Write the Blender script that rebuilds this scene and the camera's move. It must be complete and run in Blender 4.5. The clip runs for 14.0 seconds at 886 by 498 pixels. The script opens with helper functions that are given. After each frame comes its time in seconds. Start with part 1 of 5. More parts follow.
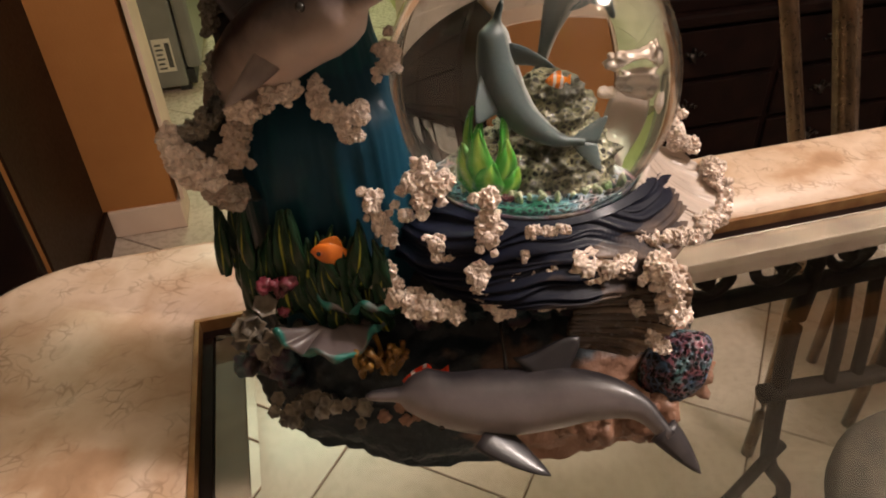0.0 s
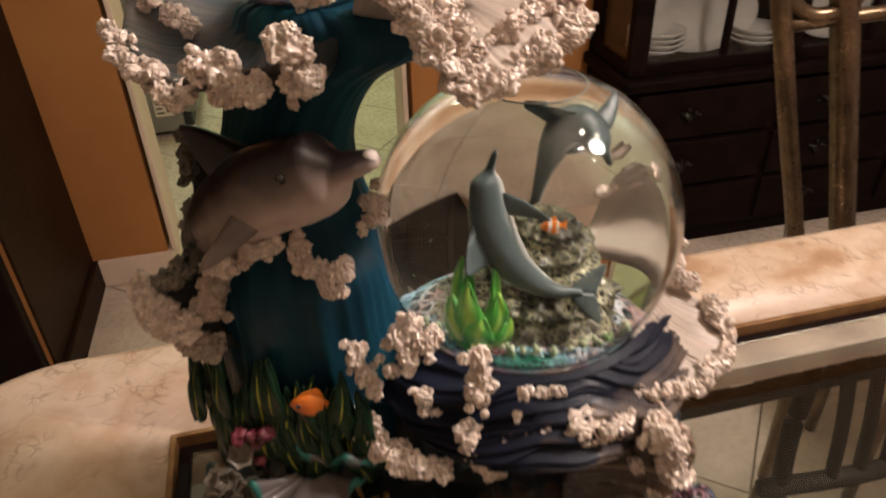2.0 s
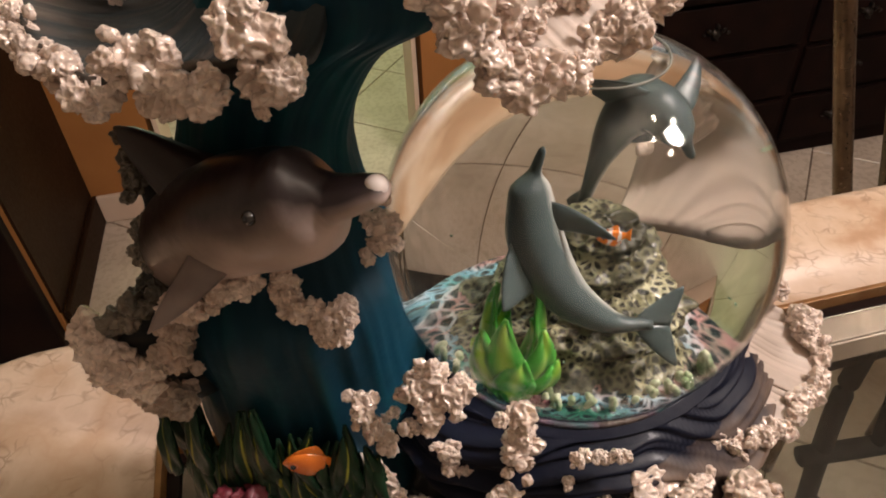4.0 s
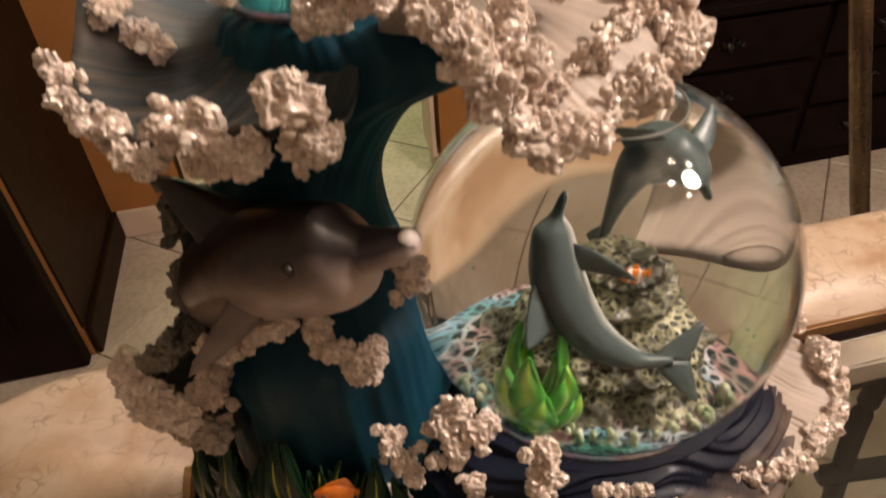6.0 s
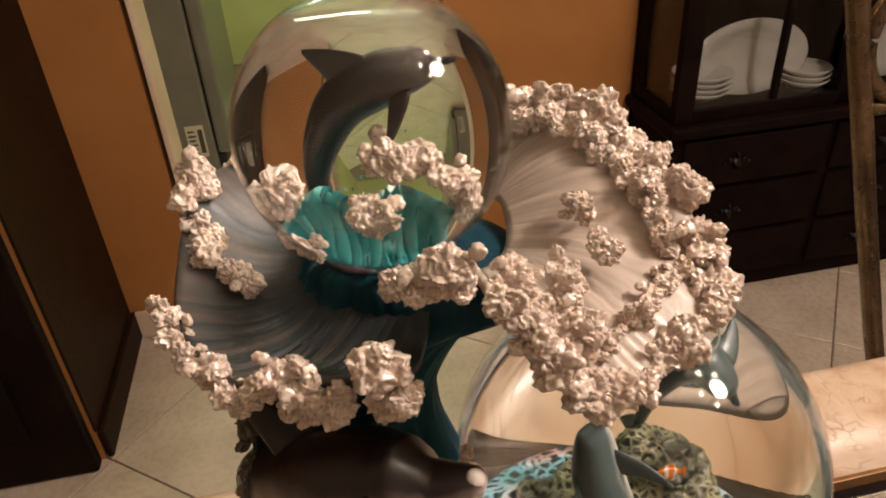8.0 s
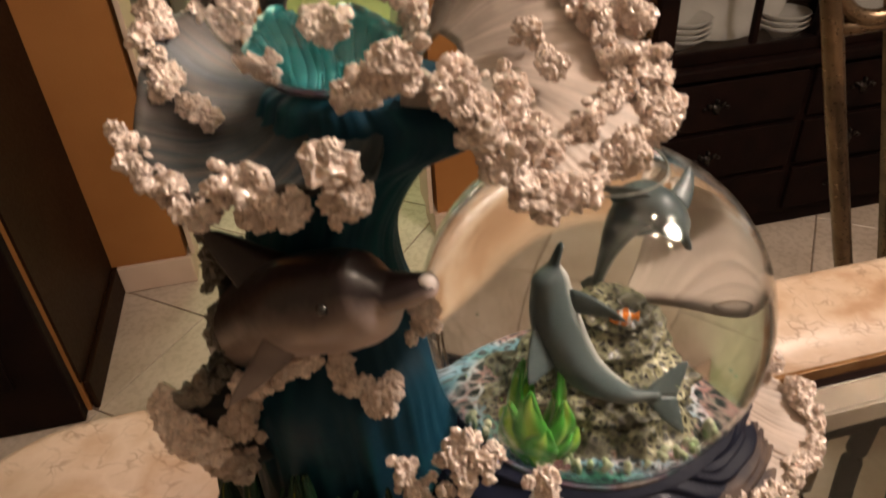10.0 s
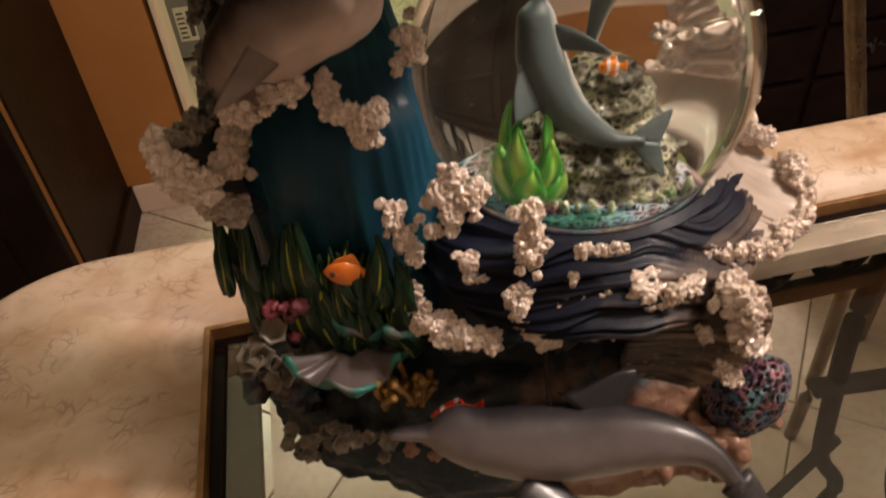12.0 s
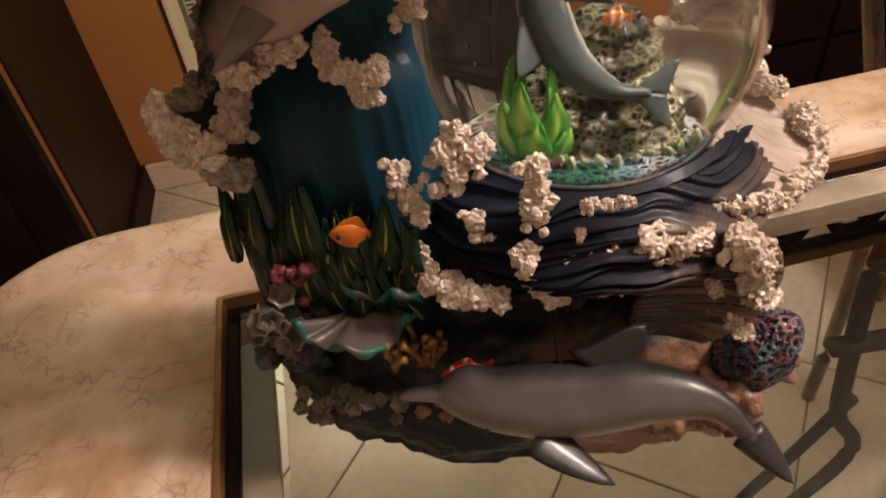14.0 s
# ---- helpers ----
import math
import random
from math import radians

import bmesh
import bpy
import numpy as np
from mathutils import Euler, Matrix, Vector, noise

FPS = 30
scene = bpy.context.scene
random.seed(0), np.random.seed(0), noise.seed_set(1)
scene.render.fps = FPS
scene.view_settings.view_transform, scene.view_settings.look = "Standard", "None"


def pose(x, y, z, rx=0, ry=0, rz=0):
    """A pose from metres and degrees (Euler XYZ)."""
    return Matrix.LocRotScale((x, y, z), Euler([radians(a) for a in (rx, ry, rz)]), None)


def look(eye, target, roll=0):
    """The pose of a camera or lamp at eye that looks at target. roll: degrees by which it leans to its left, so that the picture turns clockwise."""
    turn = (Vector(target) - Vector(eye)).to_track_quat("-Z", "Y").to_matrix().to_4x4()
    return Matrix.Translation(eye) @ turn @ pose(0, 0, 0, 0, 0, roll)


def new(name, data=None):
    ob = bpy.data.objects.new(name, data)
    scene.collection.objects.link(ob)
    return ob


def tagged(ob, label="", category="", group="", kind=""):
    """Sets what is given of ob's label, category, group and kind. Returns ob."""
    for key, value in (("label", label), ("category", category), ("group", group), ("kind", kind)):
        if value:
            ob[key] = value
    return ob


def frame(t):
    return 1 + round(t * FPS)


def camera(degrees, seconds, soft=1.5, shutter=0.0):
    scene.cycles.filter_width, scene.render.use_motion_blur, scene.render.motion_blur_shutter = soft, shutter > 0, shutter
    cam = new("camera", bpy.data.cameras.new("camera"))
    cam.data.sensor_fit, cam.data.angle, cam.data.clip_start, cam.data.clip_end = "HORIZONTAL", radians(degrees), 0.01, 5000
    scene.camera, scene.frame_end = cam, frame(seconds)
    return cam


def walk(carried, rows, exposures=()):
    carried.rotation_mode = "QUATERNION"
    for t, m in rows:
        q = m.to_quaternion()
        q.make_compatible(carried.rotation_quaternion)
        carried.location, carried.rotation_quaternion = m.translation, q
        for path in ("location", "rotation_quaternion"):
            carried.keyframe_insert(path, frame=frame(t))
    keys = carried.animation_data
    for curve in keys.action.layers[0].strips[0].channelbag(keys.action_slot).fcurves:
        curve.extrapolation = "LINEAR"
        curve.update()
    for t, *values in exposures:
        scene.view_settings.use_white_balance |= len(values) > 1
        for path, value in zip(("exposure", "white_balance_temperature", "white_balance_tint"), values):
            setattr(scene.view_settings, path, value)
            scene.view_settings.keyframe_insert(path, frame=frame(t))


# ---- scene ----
cam = camera(64.0, 14.0, soft=1.9, shutter=0.8)
PATH = [
    (0, (0.013, 0.003, 1.057), (-0.051, 1.61, -0.132), -2.7),
    (0.5, (0.014, 0.006, 1.062), (-0.053, 1.619, -0.118), -3.4),
    (1, (0.014, 0.01, 1.069), (-0.052, 1.656, -0.066), -2.7),
    (1.5, (0.014, 0.018, 1.078), (-0.049, 1.685, -0.026), -2.9),
    (2, (0.016, 0.045, 1.088), (-0.032, 1.708, -0.021), -1.5),
    (2.2, (0.011, 0.062, 1.087), (-0.076, 1.699, -0.058), -1.7),
    (4.3, (0.007, 0.121, 1.078), (-0.068, 1.643, -0.218), -3.0),
    (4.5, (0.006, 0.121, 1.08), (-0.077, 1.646, -0.211), -3.3),
    (5, (0.005, 0.12, 1.083), (-0.104, 1.647, -0.204), -3.7),
    (5.5, (0.005, 0.12, 1.086), (-0.115, 1.652, -0.195), -3.8),
    (6, (0.005, 0.121, 1.091), (-0.108, 1.659, -0.182), -4.0),
    (6.5, (0.0, 0.126, 1.114), (-0.141, 1.742, -0.056), -4.3),
    (7, (-0.007, 0.126, 1.135), (-0.162, 1.801, 0.054), -3.2),
    (7.2, (-0.008, 0.127, 1.139), (-0.142, 1.812, 0.07), -2.9),
    (9.3, (-0.005, 0.113, 1.124), (-0.138, 1.778, 0.024), -4.1),
    (9.5, (-0.003, 0.109, 1.12), (-0.115, 1.763, 0.001), -3.7),
    (10, (0.001, 0.098, 1.105), (-0.092, 1.733, -0.043), -3.5),
    (10.5, (0.004, 0.086, 1.092), (-0.08, 1.704, -0.08), -3.5),
    (11, (0.006, 0.073, 1.076), (-0.097, 1.673, -0.12), -4.3),
    (11.5, (0.011, 0.06, 1.06), (-0.099, 1.633, -0.17), -4.5),
    (12, (0.01, 0.052, 1.047), (-0.135, 1.595, -0.218), -5.0),
    (12.5, (0.013, 0.051, 1.042), (-0.15, 1.556, -0.265), -6.7),
    (13, (0.014, 0.05, 1.041), (-0.153, 1.544, -0.278), -7.0),
    (13.5, (0.013, 0.049, 1.042), (-0.165, 1.539, -0.281), -7.4),
    (14, (0.013, 0.05, 1.042), (-0.176, 1.541, -0.277), -7.6),
]
walk(cam, [(t, look(eye, target, roll)) for t, eye, target, roll in PATH],
     [(0, 0.13, 6250, 10), (1, 0.12, 6050, 10), (2.2, 0.10, 6100, 10), (4.5, 0.07, 5980, 10), (5, 0.06, 6050, 10), (6, 0.03, 6400, 10), (7, 0.05, 6500, 10), (10, 0.0, 6500, 10), (12, 0.05, 6450, 11), (14, 0.05, 6550, 12)])

# world, lights
world = bpy.data.worlds.new("world")
scene.world = world
world.use_nodes = True
world.node_tree.nodes["Background"].inputs[0].default_value = (0.30, 0.20, 0.12, 1)
world.node_tree.nodes["Background"].inputs[1].default_value = 0.02


def lamp(name, kind, energy, colour, m, size=0.1, size_y=None, spread=180):
    data = bpy.data.lights.new(name, kind)
    data.energy, data.color = energy, colour
    if kind == "AREA":
        data.size = size
        data.spread = radians(spread)
        if size_y:
            data.shape, data.size_y = "RECTANGLE", size_y
    else:
        data.shadow_soft_size = size
    ob = new(name, data)
    ob.matrix_world = m
    return ob


CHANDELIER = Vector((0.78, 0.34, 1.80))
lamp("chandelier_glow", "POINT", 49, (1.0, 0.83, 0.735), Matrix.Translation(CHANDELIER), 0.09)
ROOM = pose(0, 0, 0, 0, 0, 14.5)          # the room and the table share one direction
lamp("kitchen_glow", "AREA", 30, (0.90, 1.0, 0.68), ROOM @ pose(-0.25, 2.95, 2.34), 1.2, 0.5)


# ---- materials ----
def mat(name, c1, c2=None, scale=40.0, rough=0.5, bump=0.0, bscale=None, metal=0.0, coat=0.0, trans=0.0, sss=0.0, ior=1.45, spread=(0.35, 0.65), detail=5.0, fine=0.0):
    m = bpy.data.materials.new(name)
    m.use_nodes = True
    nt = m.node_tree
    b = nt.nodes["Principled BSDF"]
    c2 = c2 or tuple(0.75 * v for v in c1)
    geo = nt.nodes.new("ShaderNodeTexCoord")
    n = nt.nodes.new("ShaderNodeTexNoise")
    n.inputs["Scale"].default_value, n.inputs["Detail"].default_value = scale, detail
    nt.links.new(geo.outputs["Object"], n.inputs["Vector"])
    r = nt.nodes.new("ShaderNodeValToRGB")
    r.color_ramp.elements[0].position, r.color_ramp.elements[1].position = spread
    r.color_ramp.elements[0].color, r.color_ramp.elements[1].color = (*c1, 1), (*c2, 1)
    nt.links.new(n.outputs["Fac"], r.inputs["Fac"])
    nt.links.new(r.outputs["Color"], b.inputs["Base Color"])
    b.inputs["Roughness"].default_value, b.inputs["Metallic"].default_value = rough, metal
    b.inputs["Coat Weight"].default_value, b.inputs["Coat Roughness"].default_value = coat, 0.12
    b.inputs["Transmission Weight"].default_value, b.inputs["IOR"].default_value = trans, ior
    b.inputs["Subsurface Weight"].default_value = sss
    b.inputs["Subsurface Scale"].default_value = 0.006
    b.inputs["Subsurface Radius"].default_value = (1.0, 0.7, 0.5)
    if bump:
        n2 = nt.nodes.new("ShaderNodeTexNoise")
        n2.inputs["Scale"].default_value, n2.inputs["Detail"].default_value = bscale or scale * 4, 6.0
        nt.links.new(geo.outputs["Object"], n2.inputs["Vector"])
        bp = nt.nodes.new("ShaderNodeBump")
        bp.inputs["Strength"].default_value, bp.inputs["Distance"].default_value = bump, 0.002
        nt.links.new(n2.outputs["Fac"], bp.inputs["Height"])
        nt.links.new(bp.outputs["Normal"], b.inputs["Normal"])
        mr = nt.nodes.new("ShaderNodeMapRange")
        mr.inputs["To Min"].default_value, mr.inputs["To Max"].default_value = max(0.03, rough - 0.12), min(1, rough + 0.12)
        nt.links.new(n2.outputs["Fac"], mr.inputs["Value"])
        nt.links.new(mr.outputs["Result"], b.inputs["Roughness"])
    m.diffuse_color = (*c1, 1)
    return m


def tone_mat(name, dark, light, rough, coat=0.0, lo=0.35, hi=0.65, streak=0.0, trans=0.0, bump=0.1):
    """Two paints blended by the mesh's own 'tone' attribute, roughened by a fine noise."""
    m = mat(name, dark, light, 60, rough, bump, 260, coat=coat, trans=trans)
    nt = m.node_tree
    at = nt.nodes.new("ShaderNodeAttribute")
    at.attribute_name = "tone"
    n = nt.nodes.new("ShaderNodeTexNoise")
    n.inputs["Scale"].default_value, n.inputs["Detail"].default_value = 90, 6
    tc = nt.nodes["Texture Coordinate"]
    nt.links.new(tc.outputs["Object"], n.inputs["Vector"])
    add = nt.nodes.new("ShaderNodeMath")
    add.operation = "MULTIPLY_ADD"
    add.inputs[1].default_value = 0.25 + streak
    nt.links.new(n.outputs["Fac"], add.inputs[0])
    sub = nt.nodes.new("ShaderNodeMath")
    sub.operation = "SUBTRACT"
    sub.inputs[1].default_value = 0.5 * (0.25 + streak)
    nt.links.new(at.outputs["Fac"], sub.inputs[0])
    nt.links.new(sub.outputs[0], add.inputs[2])
    r = nt.nodes["Color Ramp"]
    r.color_ramp.elements[0].position, r.color_ramp.elements[1].position = lo, hi
    nt.links.new(add.outputs[0], r.inputs["Fac"])
    return m


def ramp_stops(m, stops):
    r = m.node_tree.nodes["Color Ramp"].color_ramp
    while len(r.elements) > 1:
        r.elements.remove(r.elements[-1])
    r.elements[0].position, r.elements[0].color = stops[0][0], (*stops[0][1], 1)
    for p, c in stops[1:]:
        r.elements.new(p).color = (*c, 1)
    return m


def marble():
    m = mat("travertine", (0.62, 0.47, 0.33), (0.52, 0.36, 0.23), 11, 0.34, 0.10, 90, coat=0.12, detail=11)
    nt = m.node_tree
    b, tc = nt.nodes["Principled BSDF"], nt.nodes["Texture Coordinate"]
    ramp_stops(m, [(0.27, (0.27, 0.145, 0.075)), (0.38, (0.46, 0.29, 0.18)), (0.43, (0.57, 0.41, 0.29)), (0.50, (0.65, 0.50, 0.385)), (0.58, (0.52, 0.355, 0.24)), (0.66, (0.62, 0.47, 0.36)), (0.78, (0.32, 0.18, 0.10))])
    warp = nt.nodes.new("ShaderNodeTexNoise")
    warp.inputs["Scale"].default_value, warp.inputs["Detail"].default_value = 14, 4
    nt.links.new(tc.outputs["Object"], warp.inputs["Vector"])
    mix = nt.nodes.new("ShaderNodeMix")
    mix.data_type = "VECTOR"
    mix.inputs[0].default_value = 0.09
    nt.links.new(tc.outputs["Object"], mix.inputs[4])
    nt.links.new(warp.outputs["Color"], mix.inputs[5])
    dark = None
    for k, (sc, width, depth) in enumerate(((11, 0.016, 0.36), (26, 0.022, 0.38), (90, 0.11, 0.60))):
        v = nt.nodes.new("ShaderNodeTexVoronoi")
        v.feature = "DISTANCE_TO_EDGE"
        v.inputs["Scale"].default_value = sc
        nt.links.new(mix.outputs[1], v.inputs["Vector"])
        lo = nt.nodes.new("ShaderNodeMapRange")
        lo.inputs["From Max"].default_value = width
        lo.inputs["To Min"].default_value, lo.inputs["To Max"].default_value = depth, 0
        nt.links.new(v.outputs["Distance"], lo.inputs["Value"])
        gate = nt.nodes.new("ShaderNodeTexNoise")
        gate.inputs["Scale"].default_value = 14 + 13 * k
        nt.links.new(tc.outputs["Object"], gate.inputs["Vector"])
        g = nt.nodes.new("ShaderNodeMapRange")
        g.inputs["From Min"].default_value, g.inputs["From Max"].default_value = 0.50, 0.64
        nt.links.new(gate.outputs["Fac"], g.inputs["Value"])
        mul = nt.nodes.new("ShaderNodeMath")
        mul.operation = "MULTIPLY"
        nt.links.new(lo.outputs[0], mul.inputs[0])
        nt.links.new(g.outputs[0], mul.inputs[1])
        if dark is None:
            dark = mul
        else:
            mx = nt.nodes.new("ShaderNodeMath")
            mx.operation = "MAXIMUM"
            nt.links.new(dark.outputs[0], mx.inputs[0])
            nt.links.new(mul.outputs[0], mx.inputs[1])
            dark = mx
    big = nt.nodes.new("ShaderNodeMix")
    big.data_type = "RGBA"
    big.inputs[7].default_value = (0.23, 0.13, 0.07, 1)
    nt.links.new(dark.outputs[0], big.inputs[0])
    nt.links.new(nt.nodes["Color Ramp"].outputs["Color"], big.inputs[6])
    nt.links.new(big.outputs[2], b.inputs["Base Color"])
    return m


def glass(name, tint=(1, 1, 1), ior=1.45):
    m = bpy.data.materials.new(name)
    m.use_nodes = True
    nt = m.node_tree
    nt.nodes.remove(nt.nodes["Principled BSDF"])
    g = nt.nodes.new("ShaderNodeBsdfGlass")
    g.inputs["Color"].default_value, g.inputs["IOR"].default_value, g.inputs["Roughness"].default_value = (*tint, 1), ior, 0.0
    nt.links.new(g.outputs[0], nt.nodes["Material Output"].inputs["Surface"])
    return m


def thin_glass(name, tint=(0.97, 0.98, 0.97), gloss=1.0):
    m = bpy.data.materials.new(name)
    m.use_nodes = True
    nt = m.node_tree
    nt.nodes.remove(nt.nodes["Principled BSDF"])
    t = nt.nodes.new("ShaderNodeBsdfTransparent")
    t.inputs[0].default_value = (*tint, 1)
    g = nt.nodes.new("ShaderNodeBsdfGlossy")
    g.inputs["Roughness"].default_value = 0.015
    f = nt.nodes.new("ShaderNodeLayerWeight")
    f.inputs["Blend"].default_value = 0.5
    p = nt.nodes.new("ShaderNodeMath")
    p.operation = "POWER"
    p.inputs[1].default_value = 5.0
    k = nt.nodes.new("ShaderNodeMath")
    k.operation = "MULTIPLY_ADD"
    k.inputs[1].default_value, k.inputs[2].default_value = 0.96 * gloss, 0.04 * gloss
    nt.links.new(f.outputs["Facing"], p.inputs[0])
    nt.links.new(p.outputs[0], k.inputs[0])
    mx = nt.nodes.new("ShaderNodeMixShader")
    nt.links.new(k.outputs[0], mx.inputs[0])
    nt.links.new(t.outputs[0], mx.inputs[1])
    nt.links.new(g.outputs[0], mx.inputs[2])
    nt.links.new(mx.outputs[0], nt.nodes["Material Output"].inputs["Surface"])
    return m


def glow(name, colour, strength):
    m = bpy.data.materials.new(name)
    m.use_nodes = True
    b = m.node_tree.nodes["Principled BSDF"]
    b.inputs["Emission Color"].default_value, b.inputs["Emission Strength"].default_value = (*colour, 1), strength
    return m


def dull(m, level=0.08):
    m.node_tree.nodes["Principled BSDF"].inputs["Specular IOR Level"].default_value = level
    return m


MARBLE = marble()
LEDGE = mat("ledge_stone", (0.24, 0.18, 0.13), (0.15, 0.105, 0.075), 22, 0.5, 0.1)
BRASS_WOOD = mat("gilded_wood", (0.30, 0.16, 0.06), (0.20, 0.09, 0.03), 60, 0.35, 0.2, metal=0.3)
DARK_WOOD = mat("dark_wood", (0.0055, 0.0026, 0.0022), (0.011, 0.0045, 0.0034), 18, 0.6, 0.2, 120)
BLACK_WOOD = mat("black_brown_wood", (0.007, 0.0035, 0.003), (0.013, 0.006, 0.0042), 12, 0.5, 0.2, 90)
ORANGE = mat("orange_paint", (0.40, 0.170, 0.046), (0.345, 0.140, 0.035), 5, 0.75, 0.25, 220)
BROWN = mat("brown_pier_side", (0.027, 0.0125, 0.0065), (0.019, 0.0085, 0.0042), 9, 0.5, 0.15, 120)
CREAM = mat("cream_paint", (0.72, 0.56, 0.44), (0.64, 0.48, 0.37), 8, 0.5, 0.1, 160)
KITCHEN_WALL = mat("pale_yellow_paint", (0.62, 0.62, 0.30), (0.56, 0.56, 0.26), 6, 0.7, 0.2, 200)
TILE = mat("ceramic_tile", (0.66, 0.56, 0.46), (0.52, 0.43, 0.34), 7, 0.28, 0.15, 60, coat=0.2)
GROUT = mat("grout", (0.24, 0.17, 0.12), (0.17, 0.12, 0.08), 60, 0.9, 0.4)
CEILING = mat("ceiling_paint", (0.72, 0.66, 0.56), (0.68, 0.62, 0.52), 10, 0.8, 0.2)
FRIDGE = mat("grey_enamel", (0.22, 0.22, 0.19), (0.19, 0.19, 0.165), 12, 0.38, 0.05, 300)
RUBBER = mat("black_rubber", (0.015, 0.015, 0.014), (0.03, 0.03, 0.028), 60, 0.6)
PAPER = mat("label_paper", (0.72, 0.68, 0.55), (0.66, 0.62, 0.5), 50, 0.7)
INK = mat("label_ink", (0.06, 0.06, 0.05), (0.1, 0.1, 0.08), 50, 0.7)
IRON = mat("wrought_iron", (0.010, 0.0075, 0.006), (0.020, 0.015, 0.012), 70, 0.7, 0.4, 300)
BRONZE = mat("bronze_tube", (0.20, 0.135, 0.08), (0.12, 0.08, 0.05), 40, 0.3, 0.15, 200, metal=0.85)
CUSHION = mat("mottled_cushion", (0.035, 0.028, 0.020), (0.085, 0.066, 0.048), 55, 0.85, 0.5, 300)
CHINA = mat("white_china", (0.42, 0.39, 0.36), (0.37, 0.345, 0.31), 20, 0.15, coat=0.5)
PULL = mat("aged_pewter", (0.025, 0.02, 0.018), (0.04, 0.033, 0.027), 90, 0.4, 0.3, metal=0.8)
GLASS = glass("plate_glass", (0.97, 0.985, 0.97))
PANE = thin_glass("cabinet_glass")
GLOBE = thin_glass("globe_glass", (0.98, 0.98, 0.97), 0.8)
WATER = glass("globe_water", (0.985, 0.99, 0.98), 1.33)
FOAM = mat("pearl_foam", (0.88, 0.73, 0.635), (0.70, 0.545, 0.455), 130, 0.27, 0.14, 300, metal=0.10, coat=0.8, trans=0.15, sss=0.10, spread=(0.35, 0.65))
# pearl foam again, with shade put into its colour
FOAM_SHADED = mat("shaded_foam", (0.52, 0.39, 0.32), (0.24, 0.19, 0.15), 80, 0.28, 0.14, 300, metal=0.05, coat=0.8, sss=0.1)
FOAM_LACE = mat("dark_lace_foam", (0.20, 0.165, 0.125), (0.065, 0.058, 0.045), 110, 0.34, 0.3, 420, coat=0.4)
TEAL = tone_mat("teal_wave", (0.004, 0.034, 0.058), (0.007, 0.076, 0.084), 0.55, 0.04, 0.20, 0.90, 0.45)
TURQUOISE = tone_mat("turquoise_wave", (0.01, 0.13, 0.16), (0.05, 0.42, 0.45), 0.3, 0.4, 0.3, 1.2, 0.4)
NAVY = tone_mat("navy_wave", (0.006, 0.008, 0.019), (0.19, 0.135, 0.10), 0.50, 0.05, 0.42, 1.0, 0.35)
CREST_DARK = tone_mat("smoky_crest", (0.014, 0.020, 0.022), (0.070, 0.054, 0.041), 0.58, 0.05, 0.30, 1.15, 0.3, 0.06)
RUST = tone_mat("rust_wave", (0.060, 0.036, 0.025), (0.40, 0.27, 0.19), 0.25, 0.6, 0.2, 1.0, 0.3)
CREST_PALE = tone_mat("pale_crest", (0.44, 0.36, 0.30), (0.66, 0.54, 0.46), 0.46, 0.12, 0.2, 0.8, 0.4, 0.2)
DOLPHIN_DARK = tone_mat("charcoal_dolphin", (0.56, 0.43, 0.38), (0.024, 0.016, 0.017), 0.36, 0.30, 0.18, 0.84)
DOLPHIN_GREY = tone_mat("grey_dolphin", (0.25, 0.21, 0.21), (0.020, 0.018, 0.021), 0.40, 0.15, 0.20, 1.08)
DOLPHIN_BLUE = tone_mat("blue_grey_dolphin", (0.50, 0.50, 0.47), (0.060, 0.085, 0.088), 0.42, 0.10, 0.12, 0.45)
EYE = mat("black_gloss", (0.008, 0.007, 0.007), (0.012, 0.01, 0.01), 50, 0.1, coat=1.0)
NOSE_WHITE = mat("white_gloss", (0.80, 0.72, 0.68), (0.74, 0.66, 0.62), 50, 0.2, coat=0.6)
REEF = mat("reef_rock", (0.03, 0.05, 0.06), (0.10, 0.05, 0.06), 42, 0.45, 0.8, 260, coat=0.2)
ramp_stops(REEF, [(0.30, (0.012, 0.02, 0.035)), (0.44, (0.03, 0.07, 0.075)), (0.52, (0.055, 0.03, 0.05)), (0.60, (0.10, 0.075, 0.06)), (0.72, (0.02, 0.04, 0.05))])
SAND = mat("brown_rock", (0.36, 0.20, 0.13), (0.20, 0.10, 0.065), 45, 0.5, 0.8, 240, coat=0.2)
# the yellow is light on the ribs, put into the colour
KELP = tone_mat("kelp_green", (0.006, 0.027, 0.011), (0.28, 0.28, 0.03), 0.38, 0.2, 0.84, 1.05, 0.1)
LIME = tone_mat("lime_leaf", (0.05, 0.30, 0.03), (0.30, 0.52, 0.06), 0.3, 0.4, 0.2, 0.9, 0.1)
ORANGE_FISH = mat("orange_fish", (0.80, 0.24, 0.02), (0.62, 0.13, 0.01), 60, 0.25, 0.1, coat=0.6)
RED_FISH = mat("red_fish", (0.62, 0.05, 0.015), (0.50, 0.03, 0.01), 60, 0.25, 0.1, coat=0.6)
PINK = mat("pink_coral", (0.17, 0.025, 0.04), (0.08, 0.012, 0.02), 80, 0.4, 0.6, coat=0.3)
YELLOW = mat("yellow_coral", (0.32, 0.17, 0.03), (0.16, 0.07, 0.012), 80, 0.4, 0.6, coat=0.3)
BEIGE = mat("beige_polyp", (0.20, 0.165, 0.12), (0.07, 0.06, 0.05), 90, 0.4, 0.5, coat=0.3)
SHELF_CORAL = tone_mat("shelf_coral", (0.10, 0.078, 0.075), (0.015, 0.13, 0.105), 0.45, 0.2, 0.93, 1.05)
